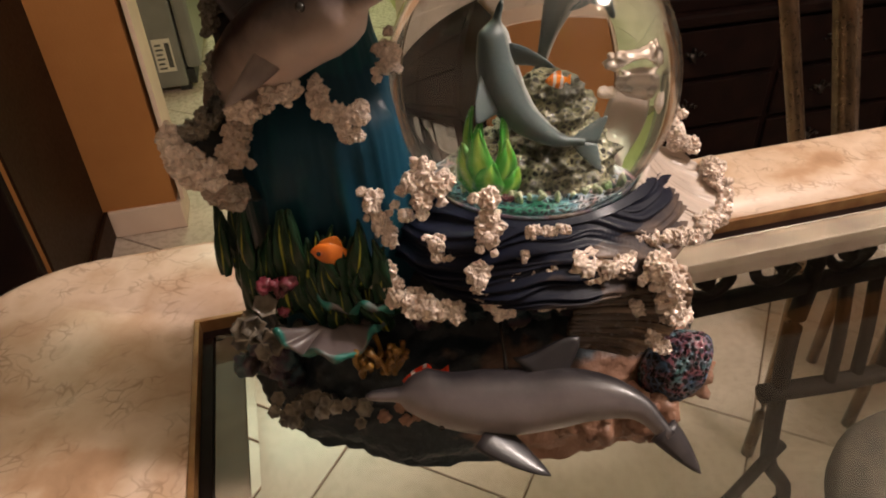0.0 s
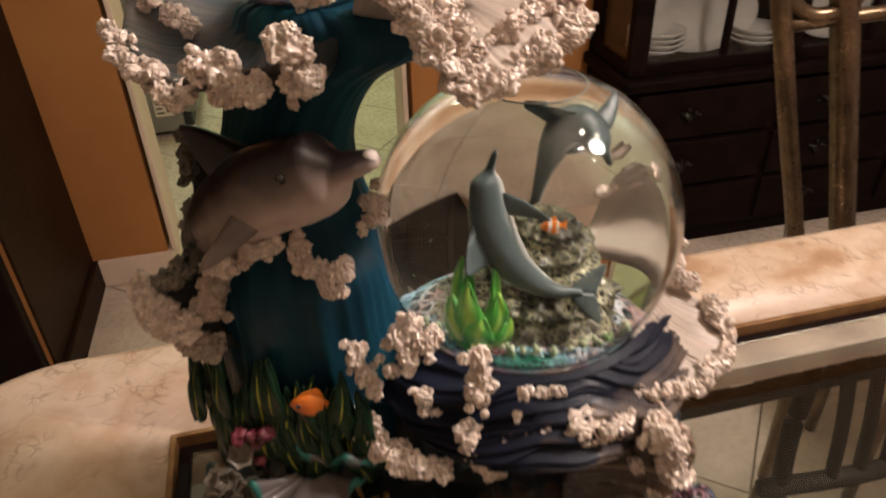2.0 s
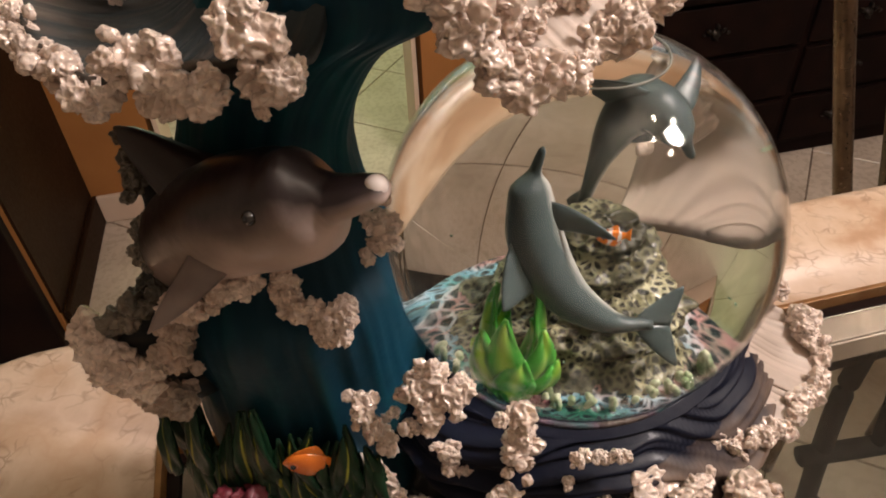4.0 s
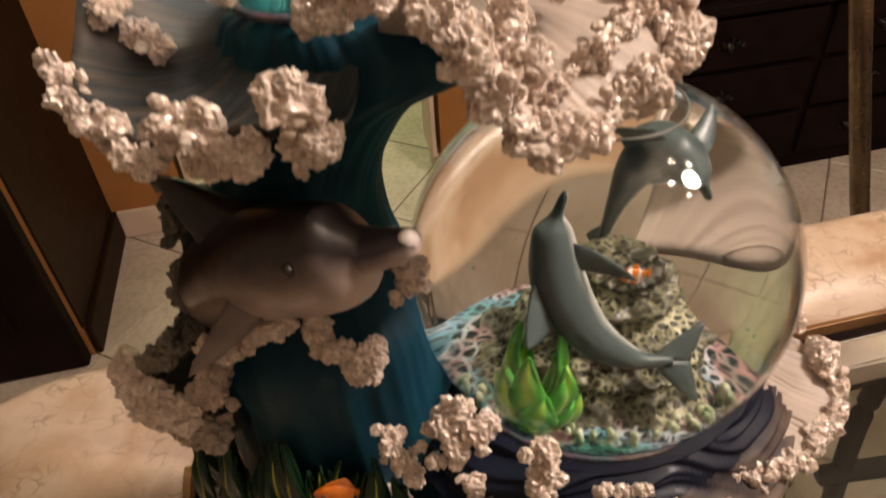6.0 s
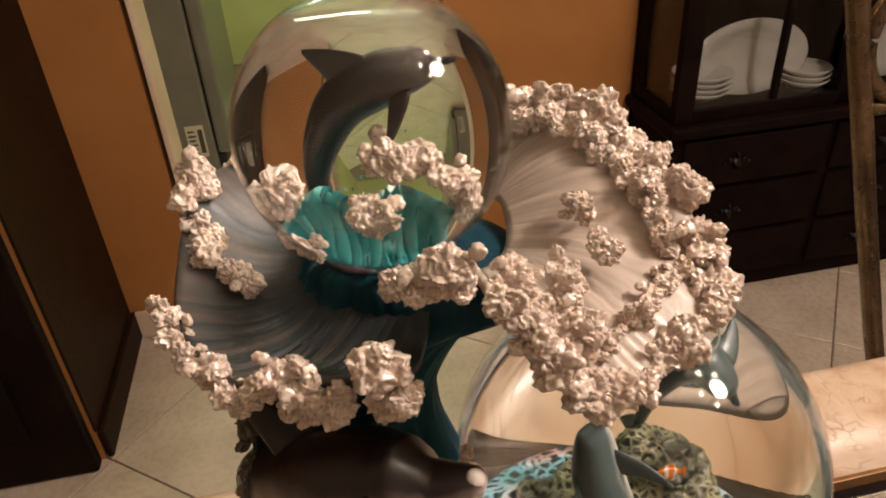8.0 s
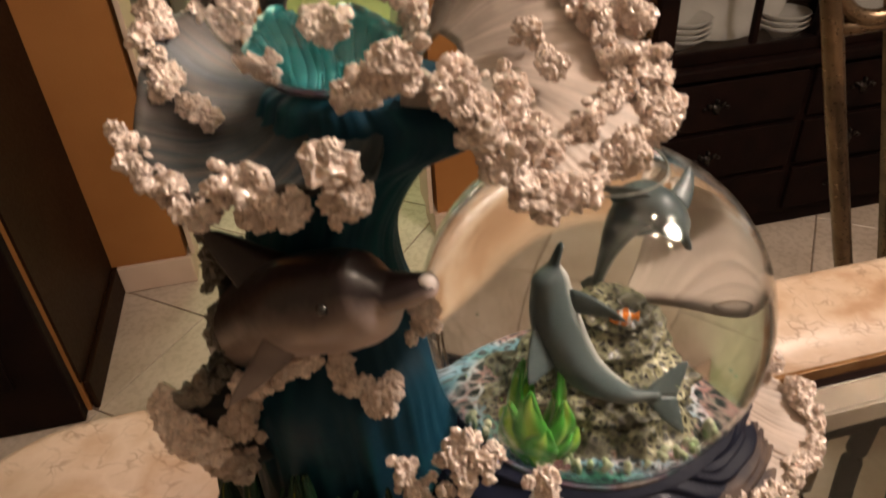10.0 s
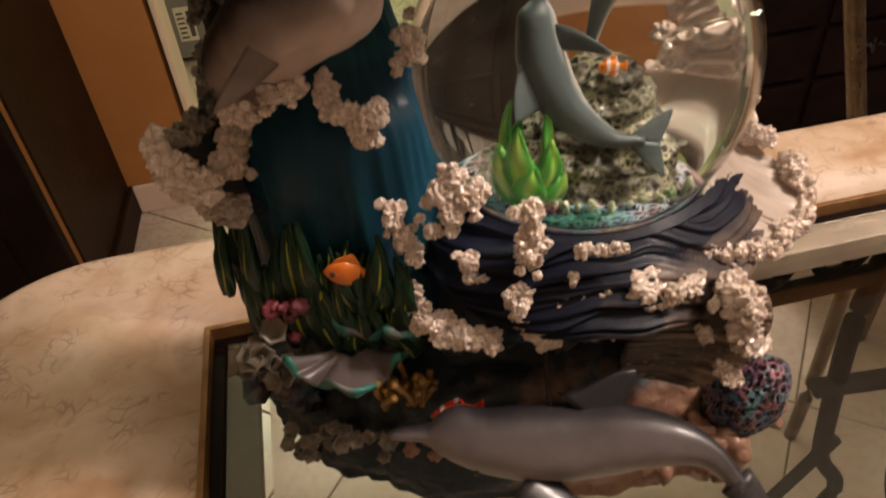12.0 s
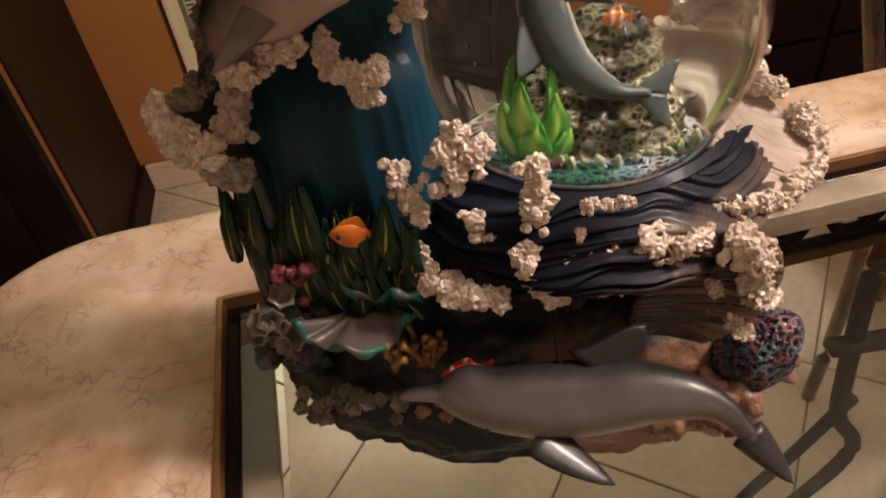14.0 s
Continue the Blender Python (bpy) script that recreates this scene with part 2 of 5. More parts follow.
# near-black that paints the shade inside sunk holes
PIT_SHADE = mat("pit_shade", (0.006, 0.008, 0.012), (0.02, 0.015, 0.015), 60, 0.7)


def net(name, scale, cell, stops, mottle, rough=0.4):
    """Pale meshes of coral round sunken dark cells; the mesh's colour changes by patches."""
    m = mat(name, stops[0][1], stops[-1][1], mottle, rough, 0.4, 700, coat=0.3)
    ramp_stops(m, stops)
    nt = m.node_tree
    b, tc, r = nt.nodes["Principled BSDF"], nt.nodes["Texture Coordinate"], nt.nodes["Color Ramp"]
    v = nt.nodes.new("ShaderNodeTexVoronoi")
    v.feature = "DISTANCE_TO_EDGE"
    v.inputs["Scale"].default_value = scale
    nt.links.new(tc.outputs["Object"], v.inputs["Vector"])
    lo = nt.nodes.new("ShaderNodeMapRange")
    lo.inputs["From Min"].default_value, lo.inputs["From Max"].default_value = 0.07, 0.22
    nt.links.new(v.outputs["Distance"], lo.inputs["Value"])
    mx = nt.nodes.new("ShaderNodeMix")
    mx.data_type = "RGBA"
    mx.inputs[7].default_value = (*cell, 1)
    nt.links.new(lo.outputs[0], mx.inputs[0])
    nt.links.new(r.outputs["Color"], mx.inputs[6])
    nt.links.new(mx.outputs[2], b.inputs["Base Color"])
    return m


OLIVE = net("olive_reef", 420, (0.022, 0.022, 0.014), [(0.36, (0.045, 0.045, 0.026)), (0.5, (0.17, 0.165, 0.095)), (0.64, (0.42, 0.40, 0.25))], 70)
MOSAIC = net("mosaic_coral", 330, (0.008, 0.022, 0.026), [(0.36, (0.03, 0.20, 0.13)), (0.46, (0.16, 0.34, 0.44)), (0.52, (0.46, 0.50, 0.54)), (0.57, (0.38, 0.20, 0.19)), (0.66, (0.02, 0.16, 0.11))], 45)
GLITTER = mat("glitter", (0.5, 0.9, 0.85), (0.7, 0.9, 0.6), 900, 0.12, metal=0.8)
SPONGE = net("teal_sponge", 300, (0.008, 0.010, 0.014), [(0.40, (0.03, 0.14, 0.09)), (0.47, (0.14, 0.25, 0.31)), (0.53, (0.26, 0.08, 0.10)), (0.60, (0.06, 0.11, 0.19))], 48)
BASE_PAINT = tone_mat("base_paint", (0.014, 0.023, 0.030), (0.30, 0.165, 0.11), 0.5, 0.1, 0.30, 0.75, 0.5, bump=0.6)
TUFT = mat("pale_tuft", (0.62, 0.62, 0.46), (0.20, 0.34, 0.14), 240, 0.4, 0.3)
BULB = glow("bulb_glow", (1.0, 0.80, 0.58), 90)

for m in (DARK_WOOD, BLACK_WOOD, BROWN, IRON):
    dull(m)
for m in (NAVY, TEAL, KELP):
    dull(m, 0.22)


# ---- mesh helpers ----
def thing(name, label, category, group="", kind=""):
    return tagged(new(name), label, category, group, kind)


def part(name, bm, material, parent=None, label="", smooth=True, extra=()):
    me = bpy.data.meshes.new(name)
    bmesh.ops.recalc_face_normals(bm, faces=bm.faces)
    bm.to_mesh(me)
    bm.free()
    for m in (material, *extra):
        me.materials.append(m)
    if smooth:
        me.shade_smooth()
    ob = new(name, me)
    if parent:
        ob.parent = parent
    if label:
        ob["label"] = label
    return ob


def box(bm, m, sx, sy, sz, bevel=0.0, seg=2):
    """A box of full sizes centred on the pose m."""
    r = bmesh.ops.create_cube(bm, size=1.0, matrix=m @ Matrix.Diagonal((sx, sy, sz, 1)))
    if bevel:
        es = list({e for v in r["verts"] for e in v.link_edges})
        bmesh.ops.bevel(bm, geom=es, offset=bevel, segments=seg, profile=0.5, affect="EDGES")
    return bm


def boxed(name, parent, material, m, sx, sy, sz, bevel=0.002, label=""):
    return part(name, box(bmesh.new(), m, sx, sy, sz, bevel), material, parent, label, smooth=False)


def prism(bm, outline, z0, z1, bevel=0.0, seg=3):
    vs = [bm.verts.new((x, y, z0)) for x, y in outline]
    f = bm.faces.new(vs)
    r = bmesh.ops.extrude_face_region(bm, geom=[f])
    tops = [v for v in r["geom"] if isinstance(v, bmesh.types.BMVert)]
    for v in tops:
        v.co.z = z1
    if bevel:
        es = [e for e in bm.edges if all(v in set(tops) for v in e.verts)]
        bmesh.ops.bevel(bm, geom=es, offset=bevel, segments=seg, profile=0.5, affect="EDGES")
    return bm


def spline(pts, n):
    """n points along a Catmull-Rom curve through pts."""
    p = [Vector(q) for q in pts]
    p = [2 * p[0] - p[1], *p, 2 * p[-1] - p[-2]]
    out = []
    for i in range(n):
        s = i / (n - 1) * (len(p) - 3)
        k = min(int(s), len(p) - 4)
        t = s - k
        a, b, c, d = p[k:k + 4]
        out.append(0.5 * (2 * b + (c - a) * t + (2 * a - 5 * b + 4 * c - d) * t * t + (3 * b - a - 3 * c + d) * t ** 3))
    return out


def lerp_table(table, s):
    for (a, x), (b, y) in zip(table, table[1:]):
        if s <= b:
            return x + (y - x) * (s - a) / (b - a)
    return table[-1][1]


def skin(bm, rings, closed=True, cap=True):
    vs = [[bm.verts.new(p) for p in ring] for ring in rings]
    n = len(vs[0])
    for a, b in zip(vs, vs[1:]):
        for i in range(n if closed else n - 1):
            j = (i + 1) % n
            bm.faces.new((a[i], a[j], b[j], b[i]))
    if cap and closed:
        bm.faces.new(vs[0])
        bm.faces.new(vs[-1])
    return vs


def tube(bm, pts, r, n=10, steps=24, flat=1.0):
    """A tube along a curve; r a number or a table over 0..1; flat squashes it along its own side."""
    path = spline(pts, steps)
    rings = []
    up = Vector((0, 0, 1))
    for i, p in enumerate(path):
        d = (path[min(i + 1, steps - 1)] - path[max(i - 1, 0)]).normalized()
        side = d.cross(up)
        side = side.normalized() if side.length > 1e-3 else Vector((1, 0, 0))
        top = side.cross(d).normalized()
        rr = lerp_table(r, i / (steps - 1)) if isinstance(r, (list, tuple)) else r
        rings.append([p + rr * (math.cos(t) * side * flat + math.sin(t) * top) for t in (2 * math.pi * k / n for k in range(n))])
    skin(bm, rings)
    return bm


def solid_sheet(bm, f, nu, nv, thick, tone=None):
    """A slab that follows f(u, v) -> Vector over the unit square; thick may be a function of u, v."""
    grid = [[Vector(f(i / nu, j / nv)) for j in range(nv + 1)] for i in range(nu + 1)]
    lay = bm.verts.layers.float.get("tone") or bm.verts.layers.float.new("tone")
    top, low = [], []
    for i in range(nu + 1):
        a, b = [], []
        for j in range(nv + 1):
            du = grid[min(i + 1, nu)][j] - grid[max(i - 1, 0)][j]
            dv = grid[i][min(j + 1, nv)] - grid[i][max(j - 1, 0)]
            n = du.cross(dv)
            n = n.normalized() if n.length > 1e-12 else Vector((0, 0, 1))
            h = thick(i / nu, j / nv) if callable(thick) else thick
            w = tone(i / nu, j / nv) if tone else 0.5
            for lst, s in ((a, 0.5), (b, -0.5)):
                v = bm.verts.new(grid[i][j] + s * h * n)
                v[lay] = w
                lst.append(v)
        top.append(a)
        low.append(b)
    for i in range(nu):
        for j in range(nv):
            bm.faces.new((top[i][j], top[i + 1][j], top[i + 1][j + 1], top[i][j + 1]))
            bm.faces.new((low[i][j], low[i][j + 1], low[i + 1][j + 1], low[i + 1][j]))
    ring = [(i, 0) for i in range(nu)] + [(nu, j) for j in range(nv)] + [(i, nv) for i in range(nu, 0, -1)] + [(0, j) for j in range(nv, 0, -1)]
    for (a, b), (c, d) in zip(ring, ring[1:] + ring[:1]):
        bm.faces.new((top[a][b], low[a][b], low[c][d], top[c][d]))
    return bm


def fbm(p, f):
    return noise.noise(p * f) + 0.5 * noise.noise(p * f * 2.1) + 0.25 * noise.noise(p * f * 4.3)


def lump(bm, c, r, seed, rough=0.35, freq=1.6, sub=3, squash=(1, 1, 1)):
    """A crumpled knob: a ball creased by folds that run in several directions."""
    c = Vector(c)
    vs = bmesh.ops.create_icosphere(bm, subdivisions=sub, radius=1.0)["verts"]
    off = Vector((seed * 3.17, seed * 1.31, seed * 7.7))
    turn = Euler((seed * 1.7, seed * 2.3, seed * 0.9)).to_matrix()
    fr = random.Random(seed * 13 + 5)
    folds = []
    for f, h in ((0.75, 0.22), (0.9, 0.20), (1.3, 0.17), (1.7, 0.14), (2.3, 0.10), (3.1, 0.075)):
        a = Vector((fr.gauss(0, 1), fr.gauss(0, 1), fr.gauss(0, 1))).normalized()
        folds.append((a, f * freq / 1.8, h, fr.random()))
    for v in vs:
        d = v.co.copy()
        w = d + 0.16 * noise.noise_vector(d * 2.0 + off)
        k = 0.86 + rough * 0.6 * noise.noise(d * freq * 0.8 + off)
        for a, f, h, ph in folds:
            k += rough * h * (4 * abs((f * w.dot(a) + ph) % 1.0 - 0.5) - 1)
        e = Vector((d.x * squash[0], d.y * squash[1], d.z * squash[2]))
        v.co = c + turn @ e * (r * max(k, 0.25)) if squash != (1, 1, 1) else c + e * (r * max(k, 0.25))
    return bm


def curd(bm, c, r, seed, sub, squash):
    """A crumpled flake of foam: a flattened knob with a ragged outline and winding creases."""
    c = Vector(c)
    vs = bmesh.ops.create_icosphere(bm, subdivisions=sub, radius=1.0)["verts"]
    off = Vector((seed * 3.17, seed * 1.31, seed * 7.7))
    q = random.Random(seed)
    turn = Euler((radians(-32 + q.uniform(-28, 28)), q.uniform(-0.5, 0.5), radians(q.uniform(-35, 35)))).to_matrix()
    for v in vs:
        d = v.co.copy()
        e = Vector((d.x * squash[0], d.y * squash[1], d.z * squash[2]))
        w = e * 1.15 + off
        ragged = 0.26 * noise.noise(w * 1.1) + 0.17 * noise.noise(w * 2.7)
        crease = 0.24 * (1 - 3.2 * abs(noise.noise(w * 1.35 + off))) + 0.07 * (1 - 3.2 * abs(noise.noise(w * 2.9)))
        v.co = c + turn @ (e * (r * max(0.92 + ragged + 0.5 * crease, 0.3)) + Vector((0, r * 0.62 * crease * (1 if d.y > 0 else -1), 0)))
    return bm


def foam(name, parent, pts, r, n, seed, material, spread=0.5, label=""):
    """Curdled foam: a crowd of crinkled knobs, large and small, along a curve."""
    rnd = random.Random(seed)
    bm = bmesh.new()
    path = spline(pts, max(n, 2))
    for i, p in enumerate(path):
        for k, (big, sub, away) in enumerate(((0.92, 5, spread), (0.52, 4, 0.9), (0.42, 3, 1.1))):
            j = Vector((rnd.uniform(-1, 1), rnd.uniform(-0.8, 0.8), rnd.uniform(-1, 1))) * r * away
            sq = (rnd.uniform(0.95, 1.45), rnd.uniform(0.42, 0.60), rnd.uniform(0.90, 1.35))
            curd(bm, p + j, r * big * rnd.uniform(0.8, 1.05), seed * 10 + i * 3 + k, sub, sq)
    return part(name, bm, material, parent, label)


# ---- structure ----
def slab(name, a0, a1, b0, b1, z0, z1, material, label, category, bevel=0.0):
    bm = box(bmesh.new(), ROOM @ pose((a0 + a1) / 2, (b0 + b1) / 2, (z0 + z1) / 2), a1 - a0, b1 - b0, z1 - z0, bevel)
    return tagged(part(name, bm, material, smooth=False), label, category, kind="structure")


slab("floor", -2.6, 3.2, -2.2, 4.0, -0.06, -0.004, GROUT, "brown grout bed under pale ceramic floor tiles", "floor")
slab("ceiling", -2.6, 3.2, -2.2, 4.0, 2.45, 2.55, CEILING, "plain cream painted ceiling over both rooms", "ceiling")
slab("wall_pier", -2.6, -0.516, 1.285, 1.82, 0, 2.45, ORANGE, "orange painted wall pier ending beside the doorway", "wall")
slab("pier_side", -0.516, -0.51, 1.285, 1.70, 0.0805, 2.45, BROWN, "dark brown facing on the side of the pier", "wall panel")
slab("wall_back_left", -0.51, -0.328, 1.70, 1.82, 0, 2.45, ORANGE, "orange painted wall strip beside the kitchen doorway", "wall")
slab("wall_back_right", 0.337, 3.2, 1.70, 1.82, 0, 2.45, ORANGE, "orange painted wall behind the china cabinet", "wall")
slab("wall_lintel", -0.328, 0.337, 1.70, 1.82, 2.06, 2.45, ORANGE, "orange painted wall over the kitchen doorway", "wall")
# unseen walls that close the room, pale so they throw lamp light back
slab("wall_south", -2.6, 3.2, -2.32, -2.2, 0, 2.45, CEILING, "unseen dining room wall, added in cream to bounce light", "wall")
slab("wall_west", -2.72, -2.6, -2.2, 4.0, 0, 2.45, CEILING, "unseen side wall, added in cream to bounce light", "wall")
slab("wall_east", 3.2, 3.32, -2.2, 4.0, 0, 2.45, CEILING, "unseen side wall, added in cream to bounce light", "wall")
slab("wall_kitchen", -2.6, 3.2, 4.0, 4.12, 0, 2.45, KITCHEN_WALL, "pale yellow painted kitchen end wall", "wall")
slab("wall_kitchen_side", 0.55, 0.65, 1.82, 4.0, 0, 2.45, KITCHEN_WALL, "pale yellow painted kitchen side wall", "wall")
# the second board, on the pier's side, is dark brown like the facing
for k, (a0, a1, b0, b1) in enumerate(((-0.498, -0.316, 1.688, 1.70), (-0.51, -0.498, 1.285, 1.70), (0.325, 0.80, 1.688, 1.70), (-0.328, -0.316, 1.70, 1.82), (0.325, 0.337, 1.70, 1.82))):
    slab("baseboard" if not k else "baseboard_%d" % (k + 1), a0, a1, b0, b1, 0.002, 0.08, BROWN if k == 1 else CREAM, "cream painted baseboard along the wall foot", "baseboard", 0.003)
for k, a in enumerate((-0.316, 0.313)):
    slab("door_casing_%d" % (k + 1), a, a + 0.012, 1.699, 1.821, 0.0805, 2.06, CREAM, "pale painted door casing of the kitchen doorway", "door casing", 0.002)


def added_door():
    """A made-up dark panelled door, flat against the pier, for its unlit black front."""
    d = thing("added_door_1", "made-up black-brown door giving the pier's front its unlit darkness", "door", kind="structure")
    boxed("leaf", d, BLACK_WOOD, ROOM @ pose(-0.98, 1.264, 1.02), 0.92, 0.031, 2.03, 0.004)
    for z, h in ((0.52, 0.78), (1.46, 0.9)):
        for a in (-1.2, -0.76):
            boxed("door_panel", d, BLACK_WOOD, ROOM @ pose(a, 1.244, z), 0.30, 0.012, h, 0.005)
    return d


added_door()

# ---- table ----
TAB = pose(-0.165, 0.345, 0, 0, 0, 15.0)      # origin at the far left corner of the glass opening


def rounded(u0, v0, u1, v1, r, seg=10):
    out = []
    for cx, cy, a in ((u1 - r, v1 - r, 0), (u0 + r, v1 - r, 90), (u0 + r, v0 + r, 180), (u1 - r, v0 + r, 270)):
        out += [(cx + r * math.cos(radians(a + 90 * k / seg)), cy + r * math.sin(radians(a + 90 * k / seg))) for k in range(seg + 1)]
    return out


def table():
    t = thing("dining_table", "beige travertine table with clear glass top and iron legs", "table")
    U0, U1, V0, V1 = -0.174, 1.35, -0.80, 0.102
    gu, gv = 1.16, -0.66
    prof = [(0.0, 0.712), (0.010, 0.709), (0.018, 0.714), (0.023, 0.724), (0.0235, 0.733), (0.0215, 0.740), (0.018, 0.7460), (0.0135, 0.7490), (0.009, 0.750), (0.007, 0.750), (-0.02, 0.750)]
    bm = bmesh.new()
    base = rounded(U0 + 0.0235, V0 + 0.0235, U1 - 0.0235, V1 - 0.0235, 0.080, 14)
    c = Vector((sum(p[0] for p in base) / len(base), sum(p[1] for p in base) / len(base)))
    rings = []
    n = len(base)
    for d, z in prof:
        ring = []
        for i, p in enumerate(base):
            q, s = Vector(base[i - 1]), Vector(base[(i + 1) % n])
            tdir = (s - q).normalized()
            o = Vector(p) + Vector((tdir.y, -tdir.x)) * d
            ring.append((o.x, o.y, z))
        rings.append(ring)
    outer = skin(bm, rings, cap=False)
    # inner opening, one vertex for each of the outer ring so that the top is a band of quads
    def inner_at(p):
        x, y = p
        cu, cv = gu / 2, gv / 2
        k = min(abs((gu / 2) / (x - cu)) if abs(x - cu) > 1e-6 else 9, abs((gv / 2) / (y - cv)) if abs(y - cv) > 1e-6 else 9)
        return Vector((cu + (x - cu) * k, cv + (y - cv) * k))
    inn_t = [bm.verts.new((*inner_at(p), 0.750)) for p in base]
    inn_b = [bm.verts.new((*inner_at(p), 0.712)) for p in base]
    # pull the nearest vertices onto the opening's four corners
    for cu, cv in ((0, 0), (gu, 0), (0, gv), (gu, gv)):
        k = min(range(n), key=lambda i: (inn_t[i].co.x - cu) ** 2 + (inn_t[i].co.y - cv) ** 2)
        for vv in (inn_t[k], inn_b[k]):
            vv.co.x, vv.co.y = cu, cv
    for i in range(n):
        j = (i + 1) % n
        bm.faces.new((outer[-1][i], outer[-1][j], inn_t[j], inn_t[i]))
        bm.faces.new((inn_t[i], inn_t[j], inn_b[j], inn_b[i]))
        bm.faces.new((inn_b[i], inn_b[j], outer[0][j], outer[0][i]))
    bm.transform(TAB)
    part("stone_border", bm, MARBLE, t, "polished beige travertine border with a rounded corner")
    # lip, ledge and glass
    for nm, w0, w1, z0, z1, m in (("inset_lip", 0.0, 0.0035, 0.735, 0.7515, BRASS_WOOD), ("inset_groove", 0.0035, 0.0105, 0.735, 0.7425, BLACK_WOOD)):
        for a0, a1, b0, b1 in ((w0, gu - w0, -w1, -w0), (w0, gu - w0, gv + w0, gv + w1), (w0, w1, gv + w1, -w1), (gu - w1, gu - w0, gv + w1, -w1)):
            boxed(nm, t, m, TAB @ pose((a0 + a1) / 2, (b0 + b1) / 2, (z0 + z1) / 2), a1 - a0, b1 - b0, z1 - z0, 0.0005, "gilded wooden lip round the glass" if nm == "inset_lip" else "")
    g0, bw = 0.0125, 0.024
    bm = bmesh.new()
    o = [(g0, -g0), (gu - g0, -g0), (gu - g0, gv + g0), (g0, gv + g0)]
    i2 = [(g0 + bw, -g0 - bw), (gu - g0 - bw, -g0 - bw), (gu - g0 - bw, gv + g0 + bw), (g0 + bw, gv + g0 + bw)]
    skin(bm, [[(x, y, 0.738) for x, y in o], [(x, y, 0.7445) for x, y in o], [(x, y, 0.750) for x, y in i2]])
    bm.transform(TAB)
    gl = part("glass_top", bm, GLASS, t, "clear glass pane with a wide bevelled edge", smooth=False)
    gl.visible_shadow = False
    for a0, a1, b0, b1 in ((0.004, gu - 0.004, -0.031, -0.004), (0.004, gu - 0.004, gv + 0.004, gv + 0.031), (0.004, 0.031, gv + 0.031, -0.031), (gu - 0.031, gu - 0.004, gv + 0.031, -0.031)):
        boxed("glass_ledge", t, LEDGE, TAB @ pose((a0 + a1) / 2, (b0 + b1) / 2, 0.7255), a1 - a0, b1 - b0, 0.018, 0.001)
    for u, v in ((-0.05, 0.03), (1.26, 0.03), (-0.05, -0.72), (1.26, -0.72)):
        bm = bmesh.new()
        tube(bm, [(u, v, 0.712), (u, v, 0.5), (u + 0.01, v, 0.25), (u, v, 0.0)], [(0, 0.02), (0.6, 0.014), (1, 0.022)], 12)
        bm.transform(TAB)
        part("leg", bm, IRON, t)
    return t


table()


# ---- chairs ----
def scroll(bm, c, r, turn, hand, w=0.006):
    """A C-scroll bar curling inwards in the plane x, z."""
    pts = []
    for k in range(15):
        a = radians(turn) + hand * k / 14 * radians(400)
        rr = r * (1 - 0.72 * k / 14)
        pts.append((c[0] + rr * math.cos(a), 0, c[1] + rr * math.sin(a)))
    tube(bm, pts, [(0, w * 0.8), (0.75, w), (1, w * 1.7)], 8, 40)
    return bm


